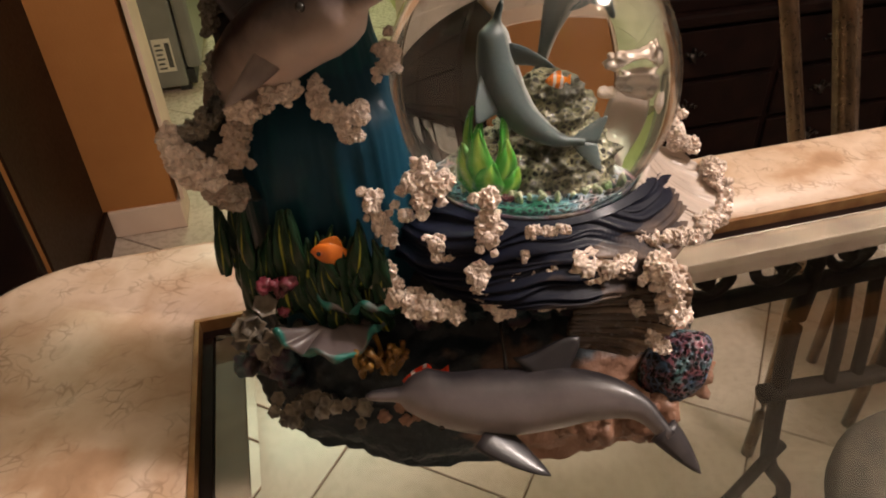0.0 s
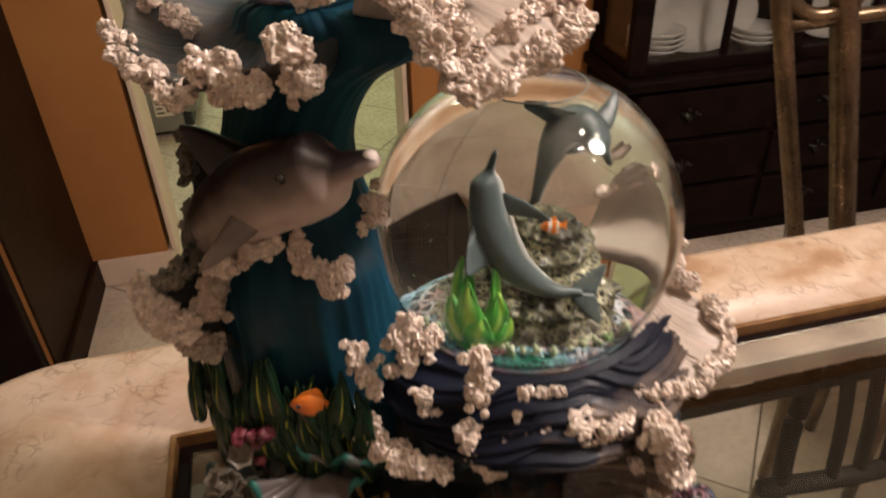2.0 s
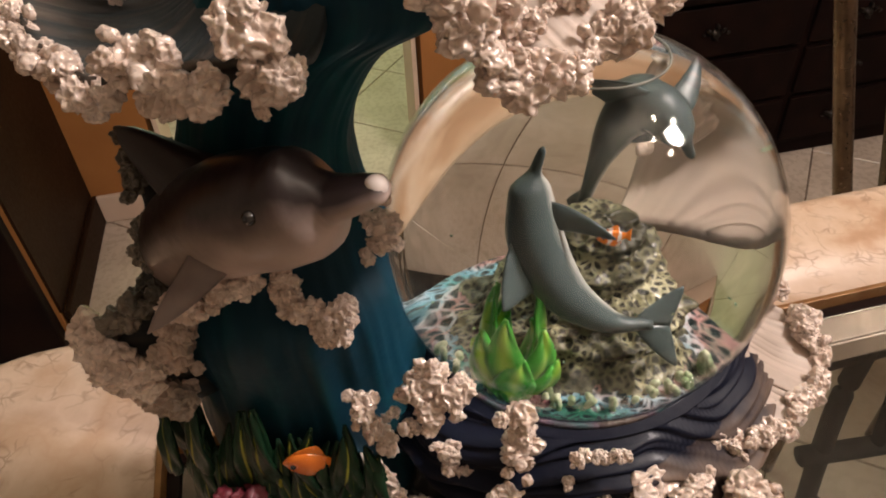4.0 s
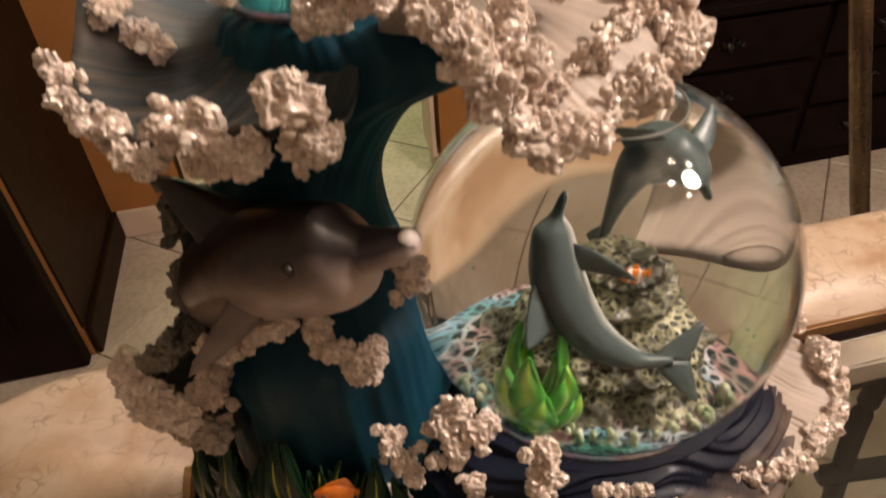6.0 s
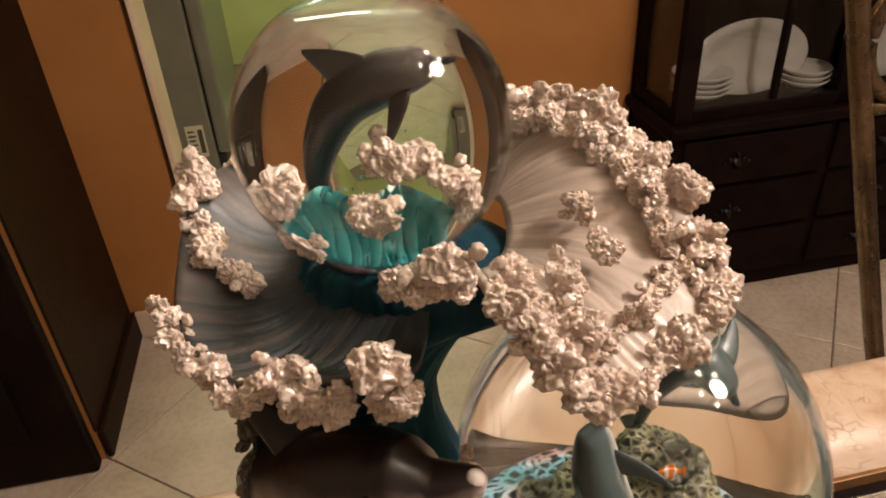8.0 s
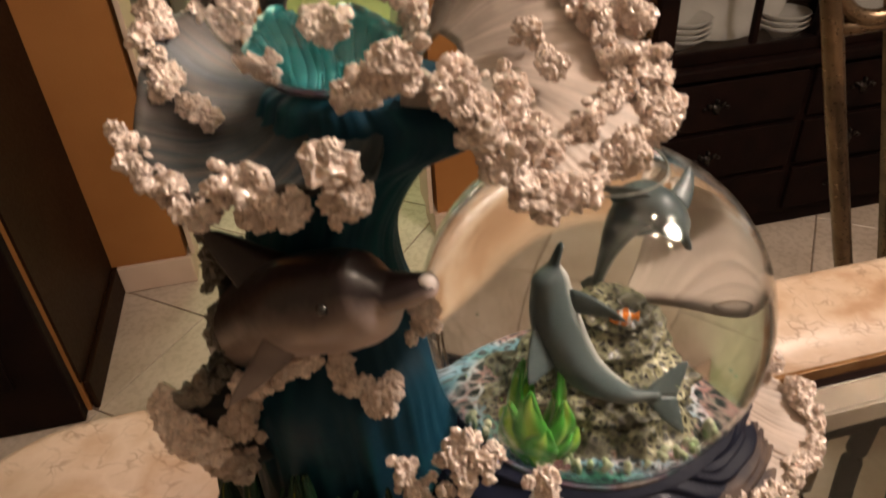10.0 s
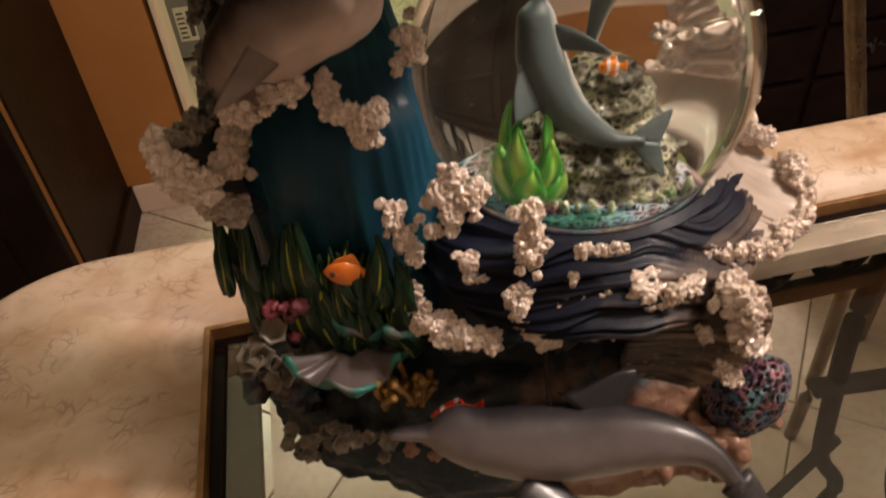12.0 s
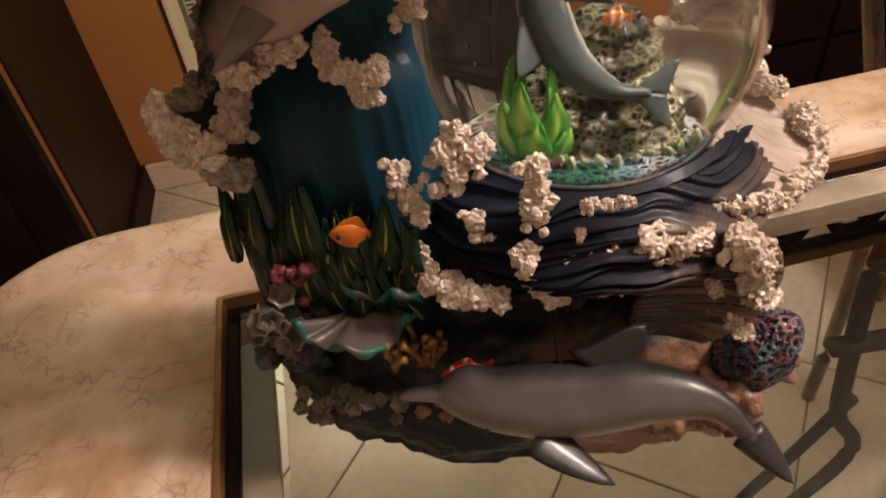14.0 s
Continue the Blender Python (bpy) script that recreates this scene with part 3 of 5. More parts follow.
def low_chair():
    """An iron chair with a low slatted back, tucked under the table."""
    m = pose(0.353, 0.512, 0, 0, 0, 15.0)
    c = thing("iron_chair", "dark wrought-iron chair with scrollwork back and mottled cushion", "chair")

    def piece(name, bm, material=IRON, label=""):
        bm.transform(m)
        return part(name, bm, material, c, label)

    for z, w in ((0.700, 0.010), (0.632, 0.011)):
        piece("back_rail", box(bmesh.new(), pose(0.115, 0, z), 0.56, 0.013, w * 1.5, 0.003))
    lo = bmesh.new()
    tube(lo, [(-0.045, 0, 0.490), (0.06, -0.012, 0.494), (0.18, -0.012, 0.500), (0.30, 0, 0.492)], 0.010, 8, 24)
    piece("seat_rail", lo)
    for k in range(7):
        bm = bmesh.new()
        u = 0.022 + k * 0.0315
        tube(bm, [(u - 0.012, 0, 0.632), (u - 0.002, -0.006, 0.56), (u + 0.004, -0.01, 0.497)], 0.0066, 8, 12, 0.9)
        piece("slat", bm)
    for k, (u, hand, turn) in enumerate(((-0.135, 1, 200), (-0.075, -1, -20), (0.005, 1, 200), (0.075, -1, -20), (0.16, 1, 200), (0.235, -1, -20), (0.315, 1, 200))):
        bm = scroll(bmesh.new(), (u, 0.667), 0.026, turn, hand)
        piece("scroll", bm)
    for u, s in ((-0.031, -1), (0.31, 1)):
        bm = bmesh.new()
        tube(bm, [(u, 0, 0.700), (u, 0, 0.63), (u + 0.001 * s, 0, 0.57), (u - 0.007 * s, 0, 0.50), (u - 0.017 * s, 0, 0.43), (u - 0.031 * s, 0, 0.36), (u - 0.07 * s, 0, 0.284), (u - 0.05 * s, 0.02, 0.15), (u, 0.05, 0.0)], [(0, 0.008), (0.35, 0.009), (0.55, 0.009), (1, 0.008)], 10, 40)
        piece("back_leg", bm)
    for u in (-0.01, 0.29):
        bm = bmesh.new()
        tube(bm, [(u, -0.36, 0.42), (u, -0.38, 0.2), (u, -0.40, 0.0)], 0.011, 10, 12)
        piece("front_leg", bm)
    bm = bmesh.new()
    tube(bm, [(0.002, -0.004, 0.40), (-0.036, 0.0, 0.314), (-0.085, 0.0, 0.235), (-0.12, 0.0, 0.12), (-0.13, 0.0, 0.0)], 0.0068, 10, 30)
    piece("brace", bm)
    bm = bmesh.new()
    lay = rounded(-0.035, -0.40, 0.315, -0.025, 0.13, 12)
    skin(bm, [[(x * s + 0.14 * (1 - s), y * s - 0.21 * (1 - s), z) for x, y in lay] for s, z in ((0.94, 0.418), (1.0, 0.428), (1.0, 0.445), (0.96, 0.460), (0.8, 0.468), (0.4, 0.472), (0.05, 0.473))])
    piece("cushion", bm, CUSHION, "mottled grey-brown padded cushion")
    return c


low_chair()


def tall_chair():
    """A bronze tube chair turned sideways behind the table."""
    c = thing("metal_chair", "bronze tube dining chair with ring ornament behind the table", "chair")

    def piece(name, bm, material=BRONZE, label=""):
        return part(name, bm, material, c, label)

    bm = bmesh.new()
    tube(bm, [(0.300, 0.80, 1.06), (0.375, 0.80, 0.80), (0.436, 0.80, 0.60), (0.482, 0.80, 0.44), (0.50, 0.80, 0.20), (0.50, 0.80, 0.0)], 0.0105, 12, 30)
    piece("back_post", bm)
    bm = bmesh.new()
    tube(bm, [(0.372, 0.80, 1.04), (0.440, 0.80, 0.797), (0.483, 0.80, 0.64), (0.53, 0.80, 0.46)], 0.016, 4, 30)
    piece("back_splat", bm)
    bm = bmesh.new()
    tube(bm, [(0.62, 0.86, 1.0), (0.66, 0.86, 0.8), (0.70, 0.86, 0.45), (0.70, 0.86, 0.0)], 0.0105, 12, 24)
    piece("back_post", bm)
    for z, x in ((0.862, 0.358), (1.00, 0.318)):
        bm = bmesh.new()
        tube(bm, [(x, 0.80, z), (x + 0.14, 0.81, z + 0.012), (x + 0.29, 0.86, z)], 0.008, 10, 16)
        piece("cross_rail", bm)
    bm = bmesh.new()
    tube(bm, [(0.392 + 0.046 * math.cos(radians(a)), 0.80, 0.930 + 0.058 * math.sin(radians(a))) for a in range(0, 361, 20)], 0.0085, 10, 60)
    piece("ring", bm)
    bm = bmesh.new()
    lay = rounded(0.66, 0.66, 1.06, 1.06, 0.10, 8)
    skin(bm, [[(0.86 + (x - 0.86) * s, 0.86 + (y - 0.86) * s, z) for x, y in lay] for s, z in ((0.96, 0.43), (1, 0.44), (1, 0.465), (0.92, 0.48), (0.3, 0.485))])
    piece("cushion", bm, CUSHION, "mottled brown padded cushion")
    for x, y in ((1.02, 0.70), (1.02, 1.02), (0.70, 1.02)):
        bm = bmesh.new()
        tube(bm, [(x, y, 0.432), (x, y, 0.2), (x, y, 0.0)], 0.0105, 12, 8)
        piece("leg", bm)
    return c


tall_chair()


# ---- china cabinet ----
def cabinet():
    c = thing("china_cabinet", "black-brown wooden china cabinet with glazed doors and drawers", "cabinet")
    A0, A1, B0, B1 = 0.80, 2.02, 1.46, 1.697

    def bx(name, a0, a1, b0, b1, z0, z1, material=DARK_WOOD, bevel=0.003, parent=None, label=""):
        return boxed(name, parent or c, material, ROOM @ pose((a0 + a1) / 2, (b0 + b1) / 2, (z0 + z1) / 2), a1 - a0, b1 - b0, z1 - z0, bevel, label)

    bx("lower_body", A0, A1, B0 + 0.012, B1, 0.05, 0.468)
    bx("plinth", A0 + 0.02, A1 - 0.02, B0 + 0.03, B1, 0.0, 0.05)
    bx("waist_moulding", A0 - 0.015, A1 + 0.015, B0 - 0.015, B1, 0.468, 0.498, bevel=0.008)
    for r, (z0, z1) in enumerate(((0.335, 0.455), (0.200, 0.322), (0.065, 0.187))):
        for a0 in (A0 + 0.03, A0 + 0.42, A0 + 0.81):
            d = bx("drawer", a0, a0 + 0.37, B0, B0 + 0.014, z0, z1, bevel=0.004)
            bm = bmesh.new()
            q = ROOM @ pose(a0 + 0.135, B0 - 0.004, (z0 + z1) / 2)
            for k, (dx, dz, rr) in enumerate(((0, 0, 0.013), (-0.018, 0.004, 0.010), (0.018, 0.004, 0.010), (0, 0.014, 0.009), (0, -0.012, 0.010), (-0.03, -0.002, 0.006), (0.03, -0.002, 0.006))):
                lump(bm, q @ Vector((dx, 0, dz)), rr, 40 + k, 0.25, 1.5, 2, (1, 0.5, 1))
            part("pull", bm, PULL, d, "ornate dark metal pull")
    # glazed upper part
    z0, z1 = 0.499, 1.95
    bx("back_panel", A0, A1, B1 - 0.015, B1, z0, z1)
    bx("crown", A0 - 0.03, A1 + 0.03, B0 - 0.03, B1, z1, z1 + 0.07, bevel=0.012)
    for a in (A0, A0 + 0.40, A0 + 0.80, A1 - 0.045):
        bx("stile", a, a + 0.045, B0 + 0.01, B0 + 0.035, z0, z1)
    bx("stile", A0, A0 + 0.022, B1 - 0.06, B1 - 0.0155, z0, z1)
    bx("door_rail", A0 + 0.0455, A1 - 0.046, B0 + 0.01, B0 + 0.035, z0, z0 + 0.03)
    bx("side_rail", A0, A0 + 0.022, B0 + 0.0355, B1 - 0.0605, z0, z0 + 0.03)
    for a in (A0 + 0.235, A0 + 0.63, A0 + 1.0):
        bx("mullion", a, a + 0.014, B0 + 0.012, B0 + 0.03, z0 + 0.0305, z1)
    for z in (0.98, 1.4):
        bx("shelf", A0 + 0.023, A1 - 0.02, B0 + 0.04, B1 - 0.016, z, z + 0.018)
    p = bx("side_pane", A0 + 0.006, A0 + 0.010, B0 + 0.036, B1 - 0.061, z0 + 0.031, z1, PANE, 0.0)
    p.visible_shadow = False
    for a in (A0 + 0.046, A0 + 0.446, A0 + 0.846):
        p = bx("door_pane", a, a + 0.32, B0 + 0.018, B0 + 0.022, z0 + 0.031, z1, PANE, 0.0)
        p.visible_shadow = False
    return c


cabinet()


def platter(a, b, z, w, h, lean):
    """An oval platter standing on edge."""
    bm = bmesh.new()
    n = 40
    rings = [[(w * s * math.cos(2 * math.pi * k / n), d, h * s * math.sin(2 * math.pi * k / n)) for k in range(n)] for s, d in ((0.02, 0.012), (0.62, 0.012), (0.70, 0.006), (0.97, -0.004), (1.0, -0.002), (0.98, 0.004), (0.70, 0.013), (0.6, 0.018), (0.02, 0.018))]
    skin(bm, rings)
    bm.transform(ROOM @ pose(a, b, z + h * math.cos(radians(lean)), -lean, 0, 0))
    return tagged(part("platter", bm, CHINA), "white oval china platter standing on edge in the cabinet", "platter", "china in the cabinet")


platter(1.05, 1.60, 0.501, 0.150, 0.088, 10)
platter(1.42, 1.61, 0.501, 0.12, 0.10, 12)


def bowl_stack(a, b, z, n, r):
    for k in range(n):
        bm = bmesh.new()
        prof = [(0.35, 0), (0.4, 0.004), (0.75, 0.02), (1.0, 0.034), (0.96, 0.036), (0.7, 0.024), (0.02, 0.008)]
        skin(bm, [[(r * s * math.cos(t), r * s * math.sin(t), h) for t in (2 * math.pi * q / 28 for q in range(28))] for s, h in prof])
        bm.transform(ROOM @ pose(a, b, z + k * 0.013))
        tagged(part("bowl", bm, CHINA), "white china bowl stacked in the cabinet", "bowl", "stacked bowls")


bowl_stack(0.92, 1.585, 0.501, 4, 0.07)
bowl_stack(1.18, 1.57, 0.501, 3, 0.06)


# ---- kitchen ----
def fridge():
    f = thing("refrigerator", "grey enamelled refrigerator with an energy label, in the kitchen", "refrigerator")

    def bx(name, a0, a1, b0, b1, z0, z1, material, bevel, parent=None, label=""):
        return boxed(name, parent or f, material, ROOM @ pose((a0 + a1) / 2, (b0 + b1) / 2, (z0 + z1) / 2), a1 - a0, b1 - b0, z1 - z0, bevel, label)

    bx("body", -1.0, -0.345, 2.62, 3.30, 0.022, 1.72, FRIDGE, 0.008)
    bx("door", -0.339, -0.285, 2.625, 3.295, 0.085, 1.72, FRIDGE, 0.012)
    bx("kick_grille", -0.344, -0.315, 2.64, 3.28, 0.022, 0.078, RUBBER, 0.003)
    for a in (-0.95, -0.38):
        bx("foot", a, a + 0.04, 2.64, 2.68, 0.0, 0.0215, RUBBER, 0.003)
    s = bx("energy_label", -0.435, -0.372, 2.6175, 2.6195, 0.085, 0.205, PAPER, 0.0, label="cream paper energy label with dark print")
    for k in range(6):
        bx("printed_bar", -0.428, -0.402 - 0.004 * (k % 2), 2.6162, 2.617, 0.095 + k * 0.017, 0.102 + k * 0.017, INK, 0.0, s)
    bx("printed_bar", -0.394, -0.378, 2.6162, 2.617, 0.10, 0.19, INK, 0.0, s)
    return f


fridge()


# ---- chandelier ----
def chandelier():
    c = thing("chandelier", "bronze chandelier with bare warm bulbs over the table", "chandelier")
    x, y, z = CHANDELIER
    bm = bmesh.new()
    tube(bm, [(x, y, 2.452), (x, y, 2.3), (x, y, z + 0.05)], 0.008, 8, 6)
    part("stem", bm, BRONZE, c)
    for k in range(5):
        a = 2 * math.pi * k / 5
        bm = bmesh.new()
        px, py = x + 0.20 * math.cos(a), y + 0.20 * math.sin(a)
        tube(bm, [(x, y, z + 0.12), (x + 0.1 * math.cos(a), y + 0.1 * math.sin(a), z + 0.02), (px, py, z + 0.03), (px, py, z + 0.06)], 0.006, 8, 16)
        arm = part("arm", bm, BRONZE, c)
        bm = bmesh.new()
        bmesh.ops.create_uvsphere(bm, u_segments=16, v_segments=10, radius=0.028, matrix=Matrix.Translation((px, py, z + 0.09)))
        part("bulb", bm, BULB, arm, "glowing warm bulb")
    return c


chandelier()


# ---- the dolphin water globe ----
FIG = thing("water_globe", "resin dolphin sculpture with two water globes on the glass table", "water globe")
GC, GR = Vector((0.045, 0.314, 0.924)), 0.067
UC, UR = Vector((-0.040, 0.313, 1.059)), 0.0397


def tone_of(bm):
    return bm.verts.layers.float.get("tone") or bm.verts.layers.float.new("tone")


BODY = [(0, 0.05), (0.02, 0.15), (0.06, 0.19), (0.12, 0.22), (0.155, 0.28), (0.175, 0.46), (0.21, 0.63), (0.28, 0.82), (0.38, 0.97), (0.48, 1.0), (0.60, 0.88), (0.72, 0.66), (0.84, 0.40), (0.93, 0.27), (1.0, 0.22)]


def fin(bm, root, along, out, length, chord, thick, sweep, lay, tone, flared=False):
    """A swept fin: root point, chord direction, outward direction; a flared one widens into the back."""
    along, out = along.normalized(), out.normalized()
    nrm = along.cross(out).normalized()
    rings = []
    for k in range(9):
        s = k / 8
        c = chord * (1 - s ** 1.7) ** 0.7 * (1 - 0.25 * s) + 0.0004
        if flared:
            c = chord * ((1 - s) ** 0.62 * 0.9 + 0.5 * (1 - s) ** 6) + 0.0012
        o = root + out * length * s - along * sweep * s ** 1.5
        ring = []
        for q in range(12):
            t = 2 * math.pi * q / 12
            ring.append(o + along * (c / 2) * math.cos(t) + nrm * (thick / 2) * (1 - 0.8 * s) * math.sin(t))
        rings.append(ring)
    for row in skin(bm, rings):
        for v in row:
            v[lay] = tone


def dolphin(name, parent, pts, girth, up, material, label, flippers=(1, -1), dorsal=0.5, fluke=1.0, dorsal_dir=None, flip_dir=None, flip_len=1.0, steps=56, tone_bias=0.0, fin_len=1.0, s_end=1.0, beak=1.0, shape=BODY):
    """A whole dolphin along a curve from beak to tail; one mesh."""
    bm = bmesh.new()
    lay = tone_of(bm)
    path = spline(pts, steps)
    up = Vector(up).normalized()
    rings, tones, frames = [], [], []
    n = 22
    for i, p in enumerate(path):
        s = i / (steps - 1) * s_end
        d = (path[min(i + 1, steps - 1)] - path[max(i - 1, 0)]).normalized()
        side = d.cross(up).normalized()
        top = side.cross(d).normalized()
        r = girth * lerp_table(shape, s)
        if s < 0.2:
            r *= 1 + (beak - 1) * min(1.0, (0.2 - s) / 0.05)
        hi, wi = (1.0, 0.92)
        if s < 0.16:
            hi, wi = 0.72, 1.05
        if s > 0.7:
            wi = 0.92 - 0.5 * (s - 0.7)
        lift = 0.22 * girth * max(0, 1 - abs(s - 0.215) / 0.07) if 0.14 < s < 0.29 else 0
        drop = -0.16 * girth * (1 - s / 0.17) if s < 0.17 else 0
        ring, tn = [], []
        for k in range(n):
            t = 2 * math.pi * k / n
            ring.append(p + side * (r * wi * math.cos(t)) + top * (r * hi * math.sin(t) + (lift if math.sin(t) > 0 else 0) * math.sin(t) + drop))
            tn.append(0.5 + 0.5 * math.sin(t) + tone_bias)
        rings.append(ring)
        tones.append(tn)
        frames.append((p, d, side, top, r))
    for row, tn in zip(skin(bm, rings), tones):
        for v, w in zip(row, tn):
            v[lay] = w

    def at(s):
        return frames[min(int(s / s_end * (steps - 1)), steps - 1)]

    if dorsal:
        p, d, side, top, r = at(dorsal)
        dd = Vector(dorsal_dir) if dorsal_dir else top
        fin(bm, p + top * r * 0.8, -d, dd, girth * 1.5 * fin_len, girth * 1.9, girth * 0.32, girth * 0.9, lay, 1.0 + tone_bias)
    p, d, side, top, r = at(0.34)
    for k, sg in enumerate(flippers):
        o = (side * sg * 0.9 - top * 0.75) if not flip_dir else Vector(flip_dir)
        fin(bm, p + side * sg * r * 0.7 - top * r * 0.45, -d, o, girth * 2.0 * flip_len, girth * 0.95, girth * 0.26, girth * 0.8, lay, 0.75 + tone_bias)
    if fluke:
        p, d, side, top, r = frames[-1]
        for sg in (1, -1):
            fin(bm, p, -d, side * sg - d * -0.35, girth * 1.7 * fluke, girth * 1.25, girth * 0.22, girth * 0.5, lay, 0.9 + tone_bias)
    body = part(name, bm, material, parent, label, extra=(EYE, NOSE_WHITE))
    return body


def eye_on(body, spot, r):
    """Adds an eyeball to a body's own mesh."""
    bm = bmesh.new()
    bm.from_mesh(body.data)
    vs = bmesh.ops.create_uvsphere(bm, u_segments=12, v_segments=8, radius=r, matrix=Matrix.Translation(spot))["verts"]
    for f in {f for v in vs for f in v.link_faces}:
        f.material_index, f.smooth = 1, True
    bm.to_mesh(body.data)
    bm.free()


# reef base
def base():
    bm = bmesh.new()
    n, rings = 200, []
    prof = [(0.0, 0.750), (0.6, 0.7502), (0.965, 0.7505), (1.0, 0.756), (1.01, 0.766), (0.985, 0.776), (0.94, 0.784), (0.90, 0.794), (0.85, 0.802), (0.76, 0.808), (0.66, 0.812), (0.56, 0.822), (0.5, 0.835), (0.3, 0.845), (0.05, 0.846)]
    rows = spline([(a, b, 0) for a, b in prof[1:]], 64)
    for s, z, _ in rows:
        ring = []
        for k in range(n):
            t = 2 * math.pi * k / n
            c, q = math.cos(t), math.sin(t)
            x = 0.0165 + 0.127 * s * math.copysign(abs(c) ** 0.8, c)
            y = 0.325 + 0.094 * s * math.copysign(abs(q) ** 0.8, q)
            p = Vector((x, y, z))
            w = 0 if z < 0.7506 else 1
            h = w * (0.0036 * fbm(p, 60) + 0.0024 * (abs(noise.noise(p * 120)) * 1.3 - 0.3) + 0.0010 * (abs(noise.noise(p * 260)) * 1.3 - 0.3))
            e = 0.004 * noise.noise(Vector((3 * c, 3 * q, 4.0)))
            ring.append((x + (h + e) * c, y + (h + e) * q, z + (h * 0.8 if s < 0.98 else 0)))
        rings.append(ring)
    lay = tone_of(bm)
    for row in skin(bm, rings):
        for v in row:
            c = v.co
            right = (c.x - 0.02 - 0.03 * noise.noise(c * 40)) / 0.02
            low = (0.802 + 0.012 * noise.noise(c * 55) - c.z) / 0.008
            front = (0.30 - c.y) / 0.02
            v[lay] = 0.5 + 0.4 * max(-1.0, min(1.0, right, low, front)) + 0.25 * noise.noise(c * 150)
    ob = part("reef_base", bm, BASE_PAINT, FIG, "dark knobbly painted reef base turning brown rock")
    return ob


base()
rnd = random.Random(11)


def knobs(name, c, spread, r, n, seed, material, label, rough=0.6, squash=(1, 1, 1)):
    q = random.Random(seed)
    for k in range(n):
        bm = bmesh.new()
        lump(bm, Vector(c) + Vector((q.uniform(-1, 1) * spread[0], q.uniform(-1, 1) * spread[1], q.uniform(-1, 1) * spread[2])), r * q.uniform(0.6, 1.1), seed + k, rough, 2.0, 3, squash)
        part(name, bm, material, FIG, label if not k else "")


def polyps(name, c, spread, r, n, seed, material, label):
    """Little cups on stalks, open at the top."""
    q = random.Random(seed)
    for k in range(n):
        bm = bmesh.new()
        o = Vector(c) + Vector((q.uniform(-1, 1) * spread[0], q.uniform(-1, 1) * spread[1], q.uniform(-1, 1) * spread[2]))
        d = Vector((q.uniform(-0.7, 0.5), -0.9, q.uniform(0.1, 1.0))).normalized()
        m = Matrix.Translation(o) @ d.to_track_quat("Z", "Y").to_matrix().to_4x4()
        rr = r * q.uniform(0.7, 1.2)
        rings = [[m @ Vector((rr * s * (1 + 0.14 * math.cos(6 * t)) * math.cos(t), rr * s * (1 + 0.14 * math.cos(6 * t)) * math.sin(t), rr * h)) for t in (2 * math.pi * j / 18 for j in range(18))] for s, h in ((0.5, -1.2), (0.6, 0), (0.9, 0.7), (1.0, 1.0), (0.85, 1.05), (0.5, 0.6), (0.1, 0.4))]
        skin(bm, rings)
        part(name, bm, material, FIG, label if not k else "")


# corals of the base
knobs("red_coral", (-0.074, 0.257, 0.846), (0.010, 0.006, 0.009), 0.0042, 11, 21, PINK, "crimson knobbly coral")
polyps("polyp", (-0.085, 0.250, 0.830), (0.009, 0.006, 0.011), 0.0052, 9, 31, BEIGE, "beige cup-shaped polyps")
polyps("small_polyp", (-0.060, 0.2415, 0.783), (0.026, 0.003, 0.008), 0.0036, 26, 33, BEIGE, "small beige and green polyps at the base rim")
knobs("brown_coral", (-0.012, 0.236, 0.786), (0.018, 0.004, 0.006), 0.0052, 12, 35, SAND, "tan branching coral at the base rim")
knobs("dark_coral", (-0.085, 0.265, 0.80), (0.018, 0.012, 0.014), 0.0075, 16, 37, REEF, "dark green coral lumps")
knobs("blue_coral", (0.03, 0.272, 0.825), (0.045, 0.010, 0.010), 0.008, 20, 39, REEF, "dark blue coral in the hollow under the wave")
knobs("front_rock", (0.085, 0.240, 0.778), (0.030, 0.006, 0.008), 0.0115, 12, 41, SAND, "rough reddish brown rock")
knobs("side_rock", (0.118, 0.262, 0.785), (0.014, 0.016, 0.008), 0.012, 10, 43, SAND, "tan rock under the sponge")


def branch_coral():
    q = random.Random(51)
    for k in range(26):
        bm = bmesh.new()
        o = Vector((-0.030 + q.uniform(-0.008, 0.008), 0.243 + q.uniform(-0.004, 0.006), 0.806))
        tip = o + Vector((q.uniform(-0.008, 0.008), q.uniform(-0.007, 0.003), q.uniform(0.008, 0.019)))
        mid = (o + tip) / 2 + Vector((q.uniform(-0.003, 0.003), 0, 0))
        tube(bm, [o, mid, tip], [(0, 0.0016), (0.8, 0.0012), (1, 0.0017)], 6, 7)
        part("coral_branch", bm, YELLOW, FIG, "mustard yellow coral branch" if not k else "")


branch_coral()


def shelf_coral(c, w, d, turn, seed, tilt=0.0):
    """A ruffled shelf with a green rim."""
    def f(u, v):
        a = radians(195 + 150 * u)
        r = 0.25 + 0.75 * v
        ruff = v * v * (0.0048 * math.sin(15 * u + seed) + 0.0022 * math.sin(31 * u + 2 * seed))
        p = Vector((w * r * math.cos(a), d * r * math.sin(a) * (1 + 0.12 * math.sin(13 * u + seed)), ruff + 0.004 * v * v))
        return Vector(c) + pose(0, 0, 0, tilt, 0, turn) @ p
    bm = solid_sheet(bmesh.new(), f, 48, 14, lambda u, v: 0.0030 + 0.0012 * math.sin(40 * u) * v, lambda u, v: v + 0.06 * math.sin(25 * u))
    return part("shelf_coral", bm, SHELF_CORAL, FIG, "ruffled grey shelf coral with a sea-green rim")


